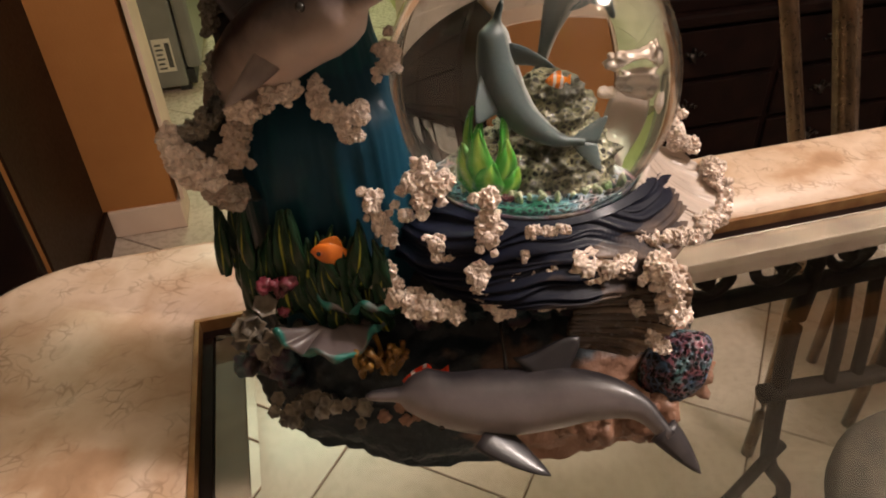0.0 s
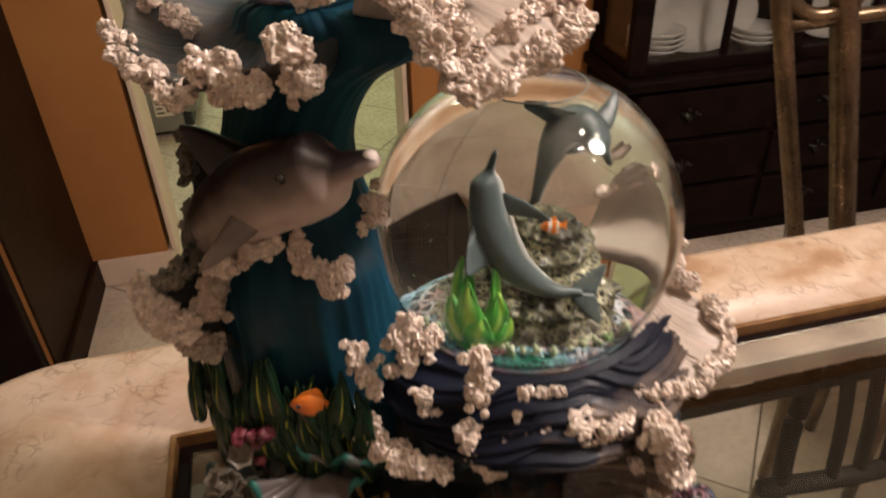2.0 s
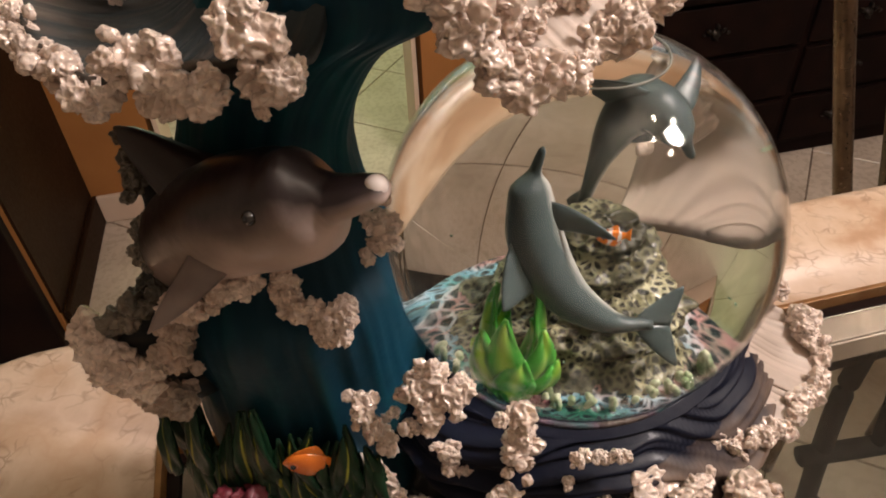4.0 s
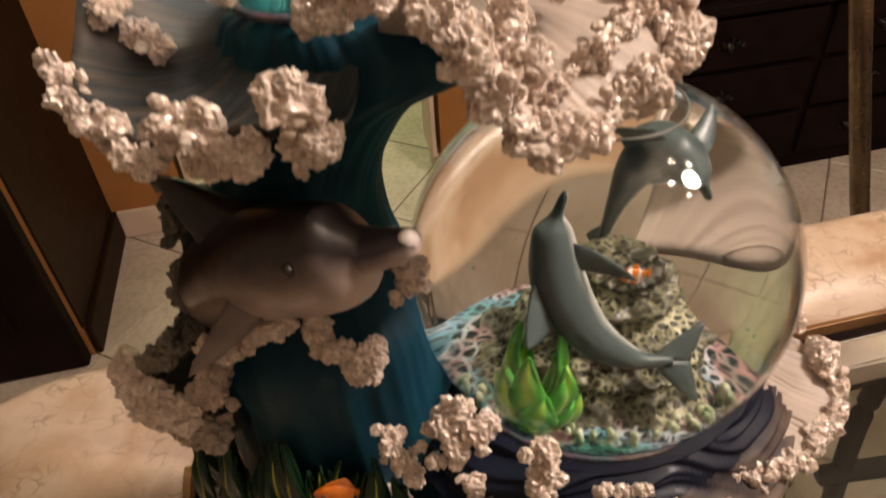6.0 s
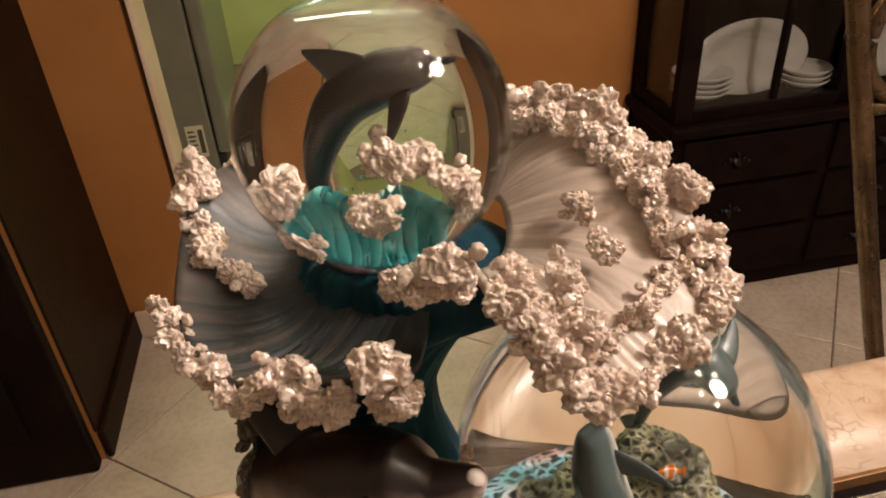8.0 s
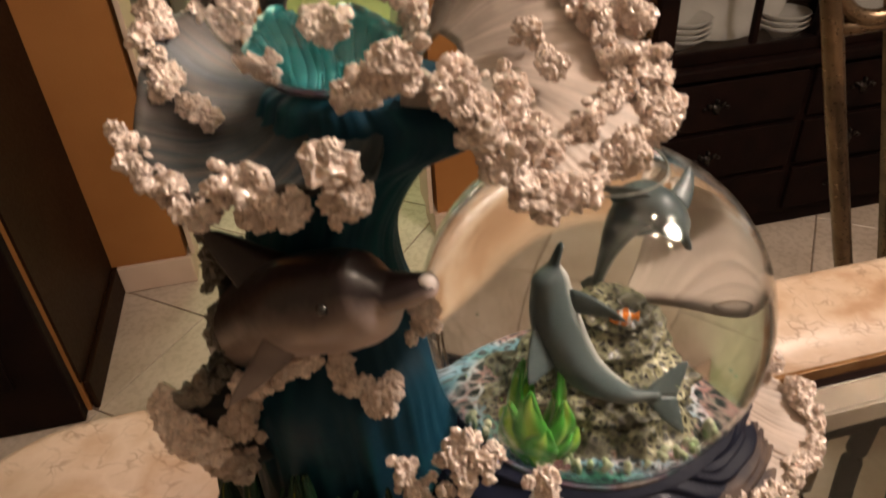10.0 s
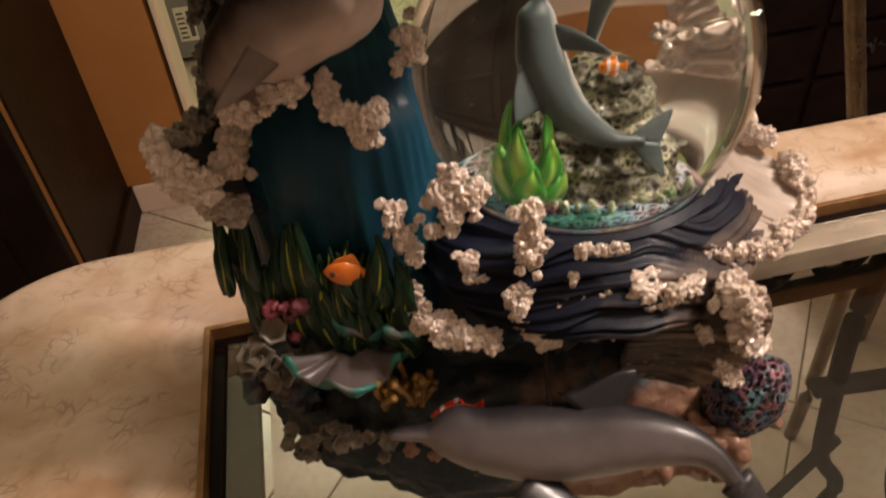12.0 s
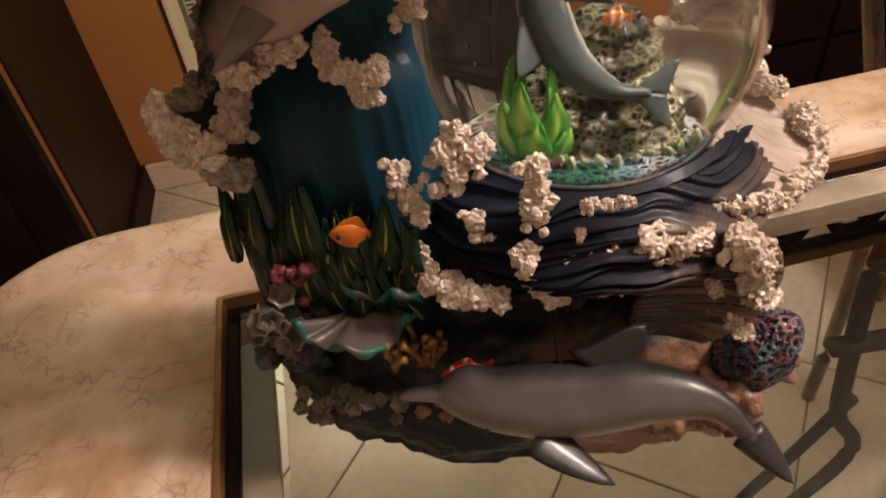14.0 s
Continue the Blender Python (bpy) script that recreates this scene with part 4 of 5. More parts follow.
shelf_coral((-0.052, 0.256, 0.829), 0.027, 0.022, 10, 1, 18)
shelf_coral((-0.038, 0.264, 0.842), 0.025, 0.016, -14, 4, 14)


SP = Vector((0.1150, 0.2510, 0.7985))


def sponge():
    """A pitted sponge: a lump with many small sunk holes."""
    bm = bmesh.new()
    vs = bmesh.ops.create_icosphere(bm, subdivisions=6, radius=1.0)["verts"]
    for v in vs:
        d = v.co.copy()
        ds = noise.voronoi(d * 6.6 + Vector((3, 1, 7)))[0]
        pit = max(0.0, 1 - ds[0] / 0.42)
        k = 1 + 0.08 * noise.noise(d * 1.7) - 0.30 * pit ** 1.3
        v.co = SP + Vector((d.x * 0.0155, d.y * 0.0155, d.z * 0.0210)) * k + Vector((0.006 * d.z, 0, 0))
        v.tag = pit > 0.30
    ob = part("sponge", bm, SPONGE, FIG, "pitted sponge painted teal, blue and pink", extra=(PIT_SHADE,))
    for pl in ob.data.polygons:
        d = (pl.center - SP)
        d = Vector((d.x / 0.0155, d.y / 0.0155, d.z / 0.0210)).normalized()
        # shade in the depth of each hole, put in as colour
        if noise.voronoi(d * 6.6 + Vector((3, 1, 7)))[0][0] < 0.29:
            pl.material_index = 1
    return ob


sponge()


# the wave that carries the lower globe
def lower_wave():
    bm = bmesh.new()
    lay = tone_of(bm)
    n = 240
    prof = [(0.045, 0.806, 0.01), (0.047, 0.822, 0.008), (0.052, 0.836, 0.003), (0.066, 0.846, -0.004), (0.072, 0.852, -0.006), (0.073, 0.858, -0.006), (0.069, 0.866, -0.003), (0.0625, 0.874, -0.001), (0.0570, 0.879, 0.0), (0.0532, 0.8815, 0.0), (0.0510, 0.8795, 0.0), (0.0468, 0.8745, 0.0), (0.0405, 0.8688, 0.0), (0.002, 0.8675, 0.0)]
    m = 250
    rings, tones = [], []
    for i in range(m):
        s = i / (m - 1) * (len(prof) - 1)
        k = min(int(s), len(prof) - 2)
        t0 = s - k
        r, z, oy = (a + (b - a) * t0 for a, b in zip(prof[k], prof[k + 1]))
        ring, tn = [], []
        for q in range(n):
            t = 2 * math.pi * q / n
            c, sn = math.cos(t), math.sin(t)
            stretch = 1.0 + (0.10 if c > 0 else 0.02) * abs(c)
            p = Vector((GC.x + r * c * stretch, GC.y + oy + r * sn, z - 0.020 * max(0.0, min(1.0, (z - 0.835) / 0.04)) * max(0.0, min(1.0, (sn - 0.05) * 2.2))))
            # ridges that sweep round the wave and lean with it
            ph = z + 0.009 * math.sin(2.2 * t + 0.6) + 0.012 * noise.noise(Vector((c * 1.4, sn * 1.4, 2.0))) + 0.0012 * noise.noise(p * 60)
            ridge = min(1.0, max(0.0, 0.5 + 0.75 * noise.noise(Vector((ph * 250, t * 0.9, 1.0))) + 0.7 * noise.noise(Vector((ph * 640, t * 1.3, 6.0)))))
            amp = 0.0030 if 0.81 < z < 0.879 else 0.0
            h = amp * (ridge - 0.5) * 2 + (0.002 * noise.noise(p * 60) if amp else 0)
            ring.append(p + Vector((c, sn, 0)) * h)
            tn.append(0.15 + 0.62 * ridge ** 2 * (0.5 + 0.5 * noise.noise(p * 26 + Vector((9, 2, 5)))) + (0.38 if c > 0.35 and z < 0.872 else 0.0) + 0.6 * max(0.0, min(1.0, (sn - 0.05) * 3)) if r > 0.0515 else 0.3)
        rings.append(ring)
        tones.append(tn)
    for row, tn in zip(skin(bm, rings), tones):
        for v, w in zip(row, tn):
            v[lay] = w
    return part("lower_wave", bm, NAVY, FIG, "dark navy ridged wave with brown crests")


lower_wave()


def frond(name, pts_a, pts_b, nu, nv, thick, material, label, wave=0.0015, k=9, tone=None):
    """A ribbed resin sheet between two curves."""
    a, b = spline(pts_a, nu + 1), spline(pts_b, nu + 1)

    def f(u, v):
        i = min(int(round(u * nu)), nu)
        p = a[i].lerp(b[i], v)
        q = (b[i] - a[i])
        d = a[min(i + 1, nu)] - a[max(i - 1, 0)]
        nrm = q.cross(d)
        nrm = nrm.normalized() if nrm.length > 1e-9 else Vector((0, 0, 1))
        return p + nrm * (wave * (noise.noise(Vector((u * k * 3.1, v * 0.8, k))) + 0.6 * noise.noise(Vector((u * k * 8.3, v, k + 2)))) + 0.004 * math.sin(v * math.pi) + 0.001 * noise.noise(p * 90))
    tf = tone or (lambda u, v: 0.5 + 0.6 * noise.noise(Vector((u * k * 4, v, 2))) * (0.6 + 0.4 * v))
    return part(name, solid_sheet(bmesh.new(), f, nu, nv, thick, tf), material, FIG, label)


# right-hand fans below the globe
frond("side_wave", [(0.098, 0.335, 0.886), (0.102, 0.318, 0.886), (0.099, 0.300, 0.884), (0.090, 0.282, 0.880), (0.076, 0.268, 0.875)], [(0.124, 0.328, 0.877), (0.142, 0.313, 0.863), (0.136, 0.294, 0.858), (0.120, 0.276, 0.859), (0.090, 0.264, 0.864)], 110, 14, 0.0028, CREST_PALE, "pinkish translucent wave fan beside the globe", 0.0008, 11, lambda u, v: 0.55 + 0.25 * noise.noise(Vector((u * 36, v, 2))))
frond("brown_wave", [(0.074, 0.256, 0.854), (0.068, 0.253, 0.847), (0.063, 0.252, 0.838), (0.060, 0.250, 0.826), (0.060, 0.248, 0.816)], [(0.100, 0.252, 0.866), (0.112, 0.249, 0.857), (0.112, 0.243, 0.844), (0.102, 0.240, 0.828), (0.088, 0.242, 0.814)], 140, 18, 0.003, RUST, "brown ribbed wave curling over the sponge", 0.0020, 9, lambda u, v: 0.05 + 0.55 * v * v + 0.55 * noise.noise(Vector((u * 30, v, 2))) + 0.35 * noise.noise(Vector((u * 80, v, 7))))

frond("back_wave", [(0.066, 0.372, 0.878), (0.078, 0.368, 0.879), (0.088, 0.360, 0.880), (0.097, 0.346, 0.882)], [(0.074, 0.396, 0.890), (0.092, 0.392, 0.893), (0.110, 0.380, 0.893), (0.122, 0.356, 0.890)], 70, 14, 0.003, CREST_PALE, "pale pinkish wave fan behind the globe", 0.0004, 8, lambda u, v: 0.6 + 0.15 * noise.noise(Vector((u * 30, v, 2))))
# foam along the lower wave
FOAMS = [
    ([(-0.044, 0.272, 0.846), (-0.026, 0.259, 0.853)], 0.0075, 4), ([(-0.024, 0.257, 0.857), (-0.016, 0.251, 0.848), (-0.006, 0.246, 0.845)], 0.0070, 5),
    ([(-0.004, 0.244, 0.846), (0.010, 0.241, 0.845)], 0.0062, 4), ([(-0.002, 0.259, 0.872), (0.004, 0.255, 0.863)], 0.0050, 3),
    ([(0.021, 0.253, 0.896), (0.024, 0.251, 0.885), (0.022, 0.249, 0.878)], 0.0066, 4), ([(0.017, 0.245, 0.864), (0.020, 0.242, 0.855), (0.029, 0.241, 0.847)], 0.0062, 5),
    ([(0.036, 0.247, 0.870), (0.038, 0.245, 0.862)], 0.0055, 3), ([(0.049, 0.245, 0.862), (0.052, 0.243, 0.848)], 0.0062, 4),
    ([(0.068, 0.246, 0.862)], 0.0095, 1), ([(0.080, 0.250, 0.863)], 0.0062, 1), ([(0.094, 0.244, 0.862), (0.104, 0.250, 0.858)], 0.0075, 3),
    ([(0.103, 0.246, 0.850), (0.105, 0.243, 0.838)], 0.0072, 3), ([(0.098, 0.240, 0.828), (0.104, 0.240, 0.822)], 0.0050, 2),
    ([(0.094, 0.263, 0.866), (0.106, 0.268, 0.863), (0.118, 0.274, 0.861)], 0.0058, 6), ([(0.127, 0.282, 0.860), (0.137, 0.294, 0.860)], 0.0062, 4),
    ([(0.141, 0.306, 0.864), (0.138, 0.318, 0.872)], 0.0062, 4), ([(0.128, 0.324, 0.880), (0.120, 0.326, 0.884)], 0.0058, 3), ([(-0.004, 0.264, 0.908), (-0.010, 0.261, 0.900)], 0.0066, 4),
    ([(0.004, 0.261, 0.904), (-0.003, 0.258, 0.895), (-0.013, 0.258, 0.890)], 0.0060, 4), ([(-0.028, 0.263, 0.893), (-0.024, 0.260, 0.885), (-0.022, 0.260, 0.874)], 0.0056, 4),
    ([(0.040, 0.247, 0.884), (0.055, 0.247, 0.885)], 0.0034, 4), ([(0.094, 0.252, 0.836), (0.090, 0.246, 0.842)], 0.0045, 2), ([(0.080, 0.398, 0.894), (0.112, 0.385, 0.892)], 0.0070, 5), ([(0.122, 0.370, 0.889), (0.128, 0.345, 0.880)], 0.0070, 4), ([(0.076, 0.386, 0.893), (0.094, 0.383, 0.896), (0.110, 0.370, 0.895)], 0.0062, 5),
]
for i, (pts, r, n) in enumerate(FOAMS):
    pts = pts if len(pts) > 1 else [pts[0], Vector(pts[0]) + Vector((0.001, 0, 0.001))]
    foam("foam_crest", FIG, pts, r * 0.76, n + 1, 100 + i, FOAM, label="curdled pearly foam" if i == 0 else "")


# the tall teal wave
def column():
    bm = bmesh.new()
    lay = tone_of(bm)
    rows = [(-0.050, 0.305, 0.806, 0.050, 0.036), (-0.052, 0.303, 0.85, 0.047, 0.037), (-0.053, 0.302, 0.89, 0.044, 0.037), (-0.054, 0.301, 0.918, 0.042, 0.035), (-0.055, 0.305, 0.932, 0.036, 0.030), (-0.055, 0.309, 0.955, 0.030, 0.024),
            (-0.052, 0.311, 0.975, 0.027, 0.021), (-0.045, 0.312, 0.992, 0.031, 0.021), (-0.034, 0.311, 1.004, 0.041, 0.024), (-0.030, 0.311, 1.013, 0.037, 0.024), (-0.032, 0.312, 1.019, 0.032, 0.023), (-0.034, 0.312, 1.022, 0.024, 0.02)]
    m, n = 70, 180
    cols = [spline([(r[0], r[1], r[2]) for r in rows], m), spline([(r[3], r[4], 0) for r in rows], m)]
    rings, tones = [], []
    for i in range(m):
        c, sz = cols[0][i], cols[1][i]
        ring, tn = [], []
        for k in range(n):
            t = 2 * math.pi * k / n
            q = Vector((math.cos(t), math.sin(t), 0))
            p = c + Vector((sz.x * q.x, sz.y * q.y, 0))
            strk = 1.5 * noise.noise(Vector((q.x * 5.5, q.y * 5.5, c.z * 14))) + 0.9 * noise.noise(Vector((q.x * 16, q.y * 16, c.z * 22)))
            ring.append(p + q * (0.0009 * strk + 0.002 * noise.noise(p * 40)))
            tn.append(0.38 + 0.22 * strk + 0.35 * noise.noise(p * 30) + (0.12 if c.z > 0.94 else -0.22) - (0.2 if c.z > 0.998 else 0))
        rings.append(ring)
        tones.append(tn)
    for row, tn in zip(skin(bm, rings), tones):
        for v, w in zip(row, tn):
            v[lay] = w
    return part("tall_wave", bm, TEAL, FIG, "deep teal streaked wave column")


column()
SIDE = [
    ([(-0.089, 0.296, 0.974), (-0.087, 0.288, 0.962)], 0.0055, 4), ([(-0.088, 0.285, 0.951), (-0.090, 0.282, 0.938)], 0.0055, 4), ([(-0.092, 0.279, 0.930), (-0.100, 0.270, 0.924)], 0.0068, 4),
    ([(-0.108, 0.268, 0.920), (-0.104, 0.264, 0.911), (-0.094, 0.262, 0.906)], 0.0088, 5), ([(-0.094, 0.264, 0.898), (-0.086, 0.262, 0.893)], 0.0078, 3), ([(-0.083, 0.263, 0.914), (-0.078, 0.264, 0.926)], 0.0075, 3),
    ([(-0.076, 0.265, 0.934), (-0.064, 0.266, 0.940), (-0.056, 0.268, 0.940)], 0.0060, 5), ([(-0.046, 0.270, 0.942), (-0.044, 0.268, 0.936)], 0.0052, 2),
    ([(-0.042, 0.265, 0.935), (-0.034, 0.263, 0.930), (-0.026, 0.266, 0.933)], 0.0056, 5), ([(-0.030, 0.264, 0.922), (-0.034, 0.263, 0.925)], 0.0050, 2), ([(-0.018, 0.278, 0.945), (-0.018, 0.282, 0.955)], 0.0062, 3),
    ([(-0.090, 0.300, 0.90), (-0.094, 0.295, 0.885)], 0.0085, 3),
]
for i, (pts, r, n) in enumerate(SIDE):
    # some left-hand clumps take the foam copy with shade in its colour
    foam("foam_fringe", FIG, pts, r * 0.72, n + 2, 200 + i, FOAM_LACE if i in (0, 1, 2) else FOAM_SHADED if i in (4, 5, 11) else FOAM, label="ragged brownish foam fringe" if i == 0 else "")
frond("side_sheet", [(-0.085, 0.308, 0.966), (-0.082, 0.298, 0.93), (-0.082, 0.288, 0.90), (-0.078, 0.285, 0.88)], [(-0.090, 0.294, 0.966), (-0.090, 0.284, 0.940), (-0.103, 0.269, 0.914), (-0.088, 0.264, 0.892)], 40, 8, 0.004, CREST_DARK, "smoky resin sheet behind the foam fringe", 0.0008, 6)


# kelp
def leaf(name, root, tip, width, bend, material, parent, seed, face=(0, -1, 0), label=""):
    root, tip, face = Vector(root), Vector(tip), Vector(face).normalized()
    ax = (tip - root)
    side = ax.cross(face).normalized()

    def f(u, v):
        w = width * (math.sin(math.pi * min(1, 0.08 + 0.92 * u) ** 0.8) ** 0.8) * (1 - 0.25 * u)
        x = (v - 0.5) * 2
        return root + ax * u + side * (w * x + 0.12 * width * math.sin(5 * u + seed)) + face * (bend * math.sin(math.pi * u) - 0.35 * w * x * x + 0.0006 * math.sin(9 * u + 5 * x + seed))
    # tone peaks along the midrib; on kelp it paints the yellow highlight
    bm = solid_sheet(bmesh.new(), f, 16, 8, 0.0011, lambda u, v: 1.0 - 3.2 * abs(v - 0.5) - 0.15 * abs(u - 0.5) + 0.1 * math.sin(seed * 2.0))
    return part(name, bm, material, parent, label)


kr = random.Random(77)
for k in range(44):
    low = k >= 24
    x = -0.098 + 0.076 * ((k * 0.382) % 1.0)
    fr = 0.2465 + 0.009 * ((k * 0.618) % 1.0) + (0.010 if x < -0.088 else 0) - (0.002 if low else 0)
    z0 = (0.824 if low else 0.843) + 0.012 * kr.random()
    h = kr.uniform(0.026, 0.044) * (1.0 if x < -0.05 else 0.72)
    leaf("kelp_leaf", (x + kr.uniform(-0.004, 0.004), fr + 0.006, z0), (x + kr.uniform(-0.008, 0.004), fr + 0.012, z0 + h), kr.uniform(0.0040, 0.0060), 0.004, KELP, FIG, k, (kr.uniform(-0.7, 0.5), -1, 0.1), "dark green kelp blade with a yellow highlight painted along its rib" if k == 0 else "")


def fish(name, nose, tail, h, material, label, stripes=()):
    nose, tail = Vector(nose), Vector(tail)
    ax = (tail - nose)
    L = ax.length
    d = ax.normalized()
    up = Vector((0, 0, 1))
    out = d.cross(up).normalized()
    bm = bmesh.new()
    prof = [(0, 0.05), (0.06, 0.36), (0.2, 0.78), (0.4, 1.0), (0.6, 0.86), (0.78, 0.45), (0.84, 0.34), (0.9, 0.55), (1.0, 0.85)]
    rings = []
    for i in range(25):
        s = i / 24
        hh = h * lerp_table(prof, s)
        w = h * 0.42 * lerp_table([(0, 0.05), (0.1, 0.6), (0.35, 1), (0.7, 0.45), (0.84, 0.12), (1, 0.06)], s)
        rings.append([nose + d * L * s + up * hh * math.sin(t) + out * w * math.cos(t) for t in (2 * math.pi * k / 16 for k in range(16))])
    skin(bm, rings)
    for s, o, ln in ((0.42, 1, 0.75), (0.5, -1, 0.55)):
        lay = tone_of(bm)
        fin(bm, nose + d * L * s + up * o * h * 0.8, -d, up * o, h * ln, L * 0.45, h * 0.12, L * 0.12, lay, 0.5)
    ob = part(name, bm, material, FIG, label, extra=(EYE, NOSE_WHITE))
    for pl in ob.data.polygons:
        s = (pl.center - nose).dot(d) / L
        if any(a < s < b for a, b in stripes):
            pl.material_index = 2
    side = out if out.y < 0 else -out
    eye_on(ob, nose + d * L * 0.16 + side * h * 0.27 + up * h * 0.12, h * 0.16)
    return ob


fish("orange_fish", (-0.056, 0.2545, 0.871), (-0.034, 0.2585, 0.864), 0.0068, ORANGE_FISH, "small bright orange fish before the kelp")
fish("clown_fish", (-0.018, 0.231, 0.8125), (0.004, 0.231, 0.8185), 0.0052, RED_FISH, "small red clown fish with white bands", ((0.26, 0.34), (0.56, 0.63)))

# dolphins outside the globes
BLUFF = [(0, 0.14), (0.015, 0.24), (0.06, 0.31), (0.12, 0.37), (0.170, 0.44), (0.190, 0.58), (0.215, 0.72), (0.26, 0.85), (0.34, 0.96), (0.45, 1.0), (0.60, 0.98), (0.72, 0.90), (0.84, 0.78)]
d1 = dolphin("diving_dolphin", FIG, [(-0.0117, 0.2500, 0.9889), (-0.0204, 0.2525, 0.9834), (-0.0289, 0.2555, 0.9782), (-0.0390, 0.2605, 0.9735), (-0.0524, 0.2680, 0.9660), (-0.0671, 0.2790, 0.9533), (-0.0820, 0.2920, 0.9365), (-0.0941, 0.3060, 0.9180)], 0.0168, (-0.25, -0.10, 0.96), DOLPHIN_DARK, "charcoal dolphin leaping out of the teal wave", flippers=(), dorsal=None, fluke=0, s_end=0.80, shape=BLUFF)


def set_fin(name, body, root, tip, nose_way, chord, thick, sweep, tone, material, flared=False):
    """A fin of a dolphin: from root to tip, its chord along nose_way, swept backwards."""
    bm = bmesh.new()
    lay = tone_of(bm)
    root, tip = Vector(root), Vector(tip)
    out = tip - root
    along = Vector(nose_way).normalized()
    along = (along - out.normalized() * along.dot(out.normalized())).normalized()
    fin(bm, root, along, out + along * sweep, (out + along * sweep).length, chord, thick, sweep, lay, tone, flared)
    return part(name, bm, material, body)


def set_eye(body, spot, r):
    bm = bmesh.new()
    bmesh.ops.create_uvsphere(bm, u_segments=12, v_segments=8, radius=r, matrix=Matrix.Translation(spot))
    return part("eye", bm, EYE, body, "glossy black eye")


set_fin("dorsal_fin", d1, (-0.0600, 0.2740, 0.9650), (-0.0862, 0.2850, 0.9834), (0.65, 0.35, 0.65), 0.0235, 0.0085, 0.0020, 1.3, DOLPHIN_DARK, True)
set_fin("flipper", d1, (-0.0560, 0.2615, 0.9620), (-0.0755, 0.2450, 0.9455), (0.9, 0.0, -0.4), 0.0120, 0.0056, 0.0035, 0.66, DOLPHIN_DARK)
set_eye(d1, min((v.co for v in d1.data.vertices), key=lambda c: (c - Vector((-0.0428, 0.2445, 0.9800))).length).copy(), 0.0019)
bm = bmesh.new()
bmesh.ops.create_uvsphere(bm, u_segments=16, v_segments=10, radius=0.0029, matrix=Matrix.Translation((-0.0125, 0.2505, 0.9866)))
part("beak_tip", bm, NOSE_WHITE, d1, "rubbed white tip of the beak")

d2 = dolphin("floating_dolphin", FIG, [(-0.0340, 0.2240, 0.8140), (-0.0149, 0.2220, 0.8135), (0.0100, 0.2200, 0.8105), (0.0380, 0.2200, 0.8102), (0.0655, 0.2180, 0.8150), (0.0860, 0.2120, 0.8145), (0.0985, 0.2000, 0.8080)], 0.0152, (0.05, 0.48, 0.86), DOLPHIN_GREY, "glossy grey dolphin floating before the reef base", flippers=(), dorsal=None, fluke=0, beak=1.3)
set_fin("dorsal_fin", d2, (0.0455, 0.2245, 0.8180), (0.0625, 0.2345, 0.8350), (-1, 0, 0.05), 0.0240, 0.0075, 0.0100, 1.3, DOLPHIN_GREY, True)
set_fin("flipper", d2, (0.0200, 0.2090, 0.8030), (0.0480, 0.1930, 0.7920), (-0.6, -0.7, 0.0), 0.0190, 0.0055, 0.0060, 1.0, DOLPHIN_GREY)
set_fin("tail_fluke", d2, (0.0960, 0.2030, 0.8095), (0.1105, 0.1895, 0.7970), (0.4, 0.6, 0.5), 0.0135, 0.0070, 0.0020, 0.95, DOLPHIN_GREY)
set_eye(d2, (0.0005, 0.2088, 0.8058), 0.0012)
bm = bmesh.new()
tube(bm, [(0.030, 0.226, 0.822), (0.028, 0.245, 0.836), (0.026, 0.268, 0.84)], 0.0009, 8, 10)
part("spring_wire", bm, PULL, FIG, "thin metal wire holding the dolphin")


# crests under the upper globe
HUB = Vector((-0.030, 0.311, 1.016))


def crest(name, rim, inner, material, label, nu=170, nv=22, sag=0.010, tone=None, k=13):
    a, b = spline(inner, nu + 1), spline(rim, nu + 1)

    def f(u, v):
        i = min(int(round(u * nu)), nu)
        p = a[i].lerp(b[i], v)
        w = u * k * 2 + 0.6 * math.sin(7 * u + 2) + 1.2 * noise.noise(p * 30)
        rib = (0.0004 * noise.noise(Vector((w * 2.2, v * 0.5, 3))) + 0.0003 * noise.noise(Vector((w * 6.0, v * 0.5, 8)))) * (0.4 + 1.2 * v)
        return p + Vector((0, 0, -sag * math.sin(math.pi * v) + rib + 0.0016 * v * noise.noise(p * 70)))
    tf = tone or (lambda u, v: 0.15 + 0.6 * v + 0.7 * noise.noise(Vector((u * k * 3, v * 0.7, 5))) + 0.4 * noise.noise(Vector((u * k * 9, v, 1))))
    return part(name, solid_sheet(bmesh.new(), f, nu, nv, lambda u, v: 0.0038 - 0.0015 * v, tf), material, FIG, label)


RIM_L = [(-0.074, 0.348, 1.030), (-0.093, 0.340, 1.036), (-0.101, 0.322, 1.036), (-0.103, 0.300, 1.020), (-0.096, 0.280, 1.015), (-0.087, 0.270, 1.011), (-0.077, 0.265, 1.007), (-0.065, 0.262, 1.010), (-0.050, 0.260, 1.012), (-0.030, 0.259, 1.016)]
IN_L = [(-0.040, 0.330, 1.020), (-0.047, 0.327, 1.020), (-0.052, 0.321, 1.020), (-0.054, 0.313, 1.019), (-0.053, 0.306, 1.018), (-0.050, 0.301, 1.017), (-0.046, 0.298, 1.016), (-0.040, 0.296, 1.016), (-0.032, 0.294, 1.017), (-0.024, 0.294, 1.018)]
crest("left_crest", RIM_L, IN_L, CREST_DARK, "smoky blue-brown translucent wave crest")
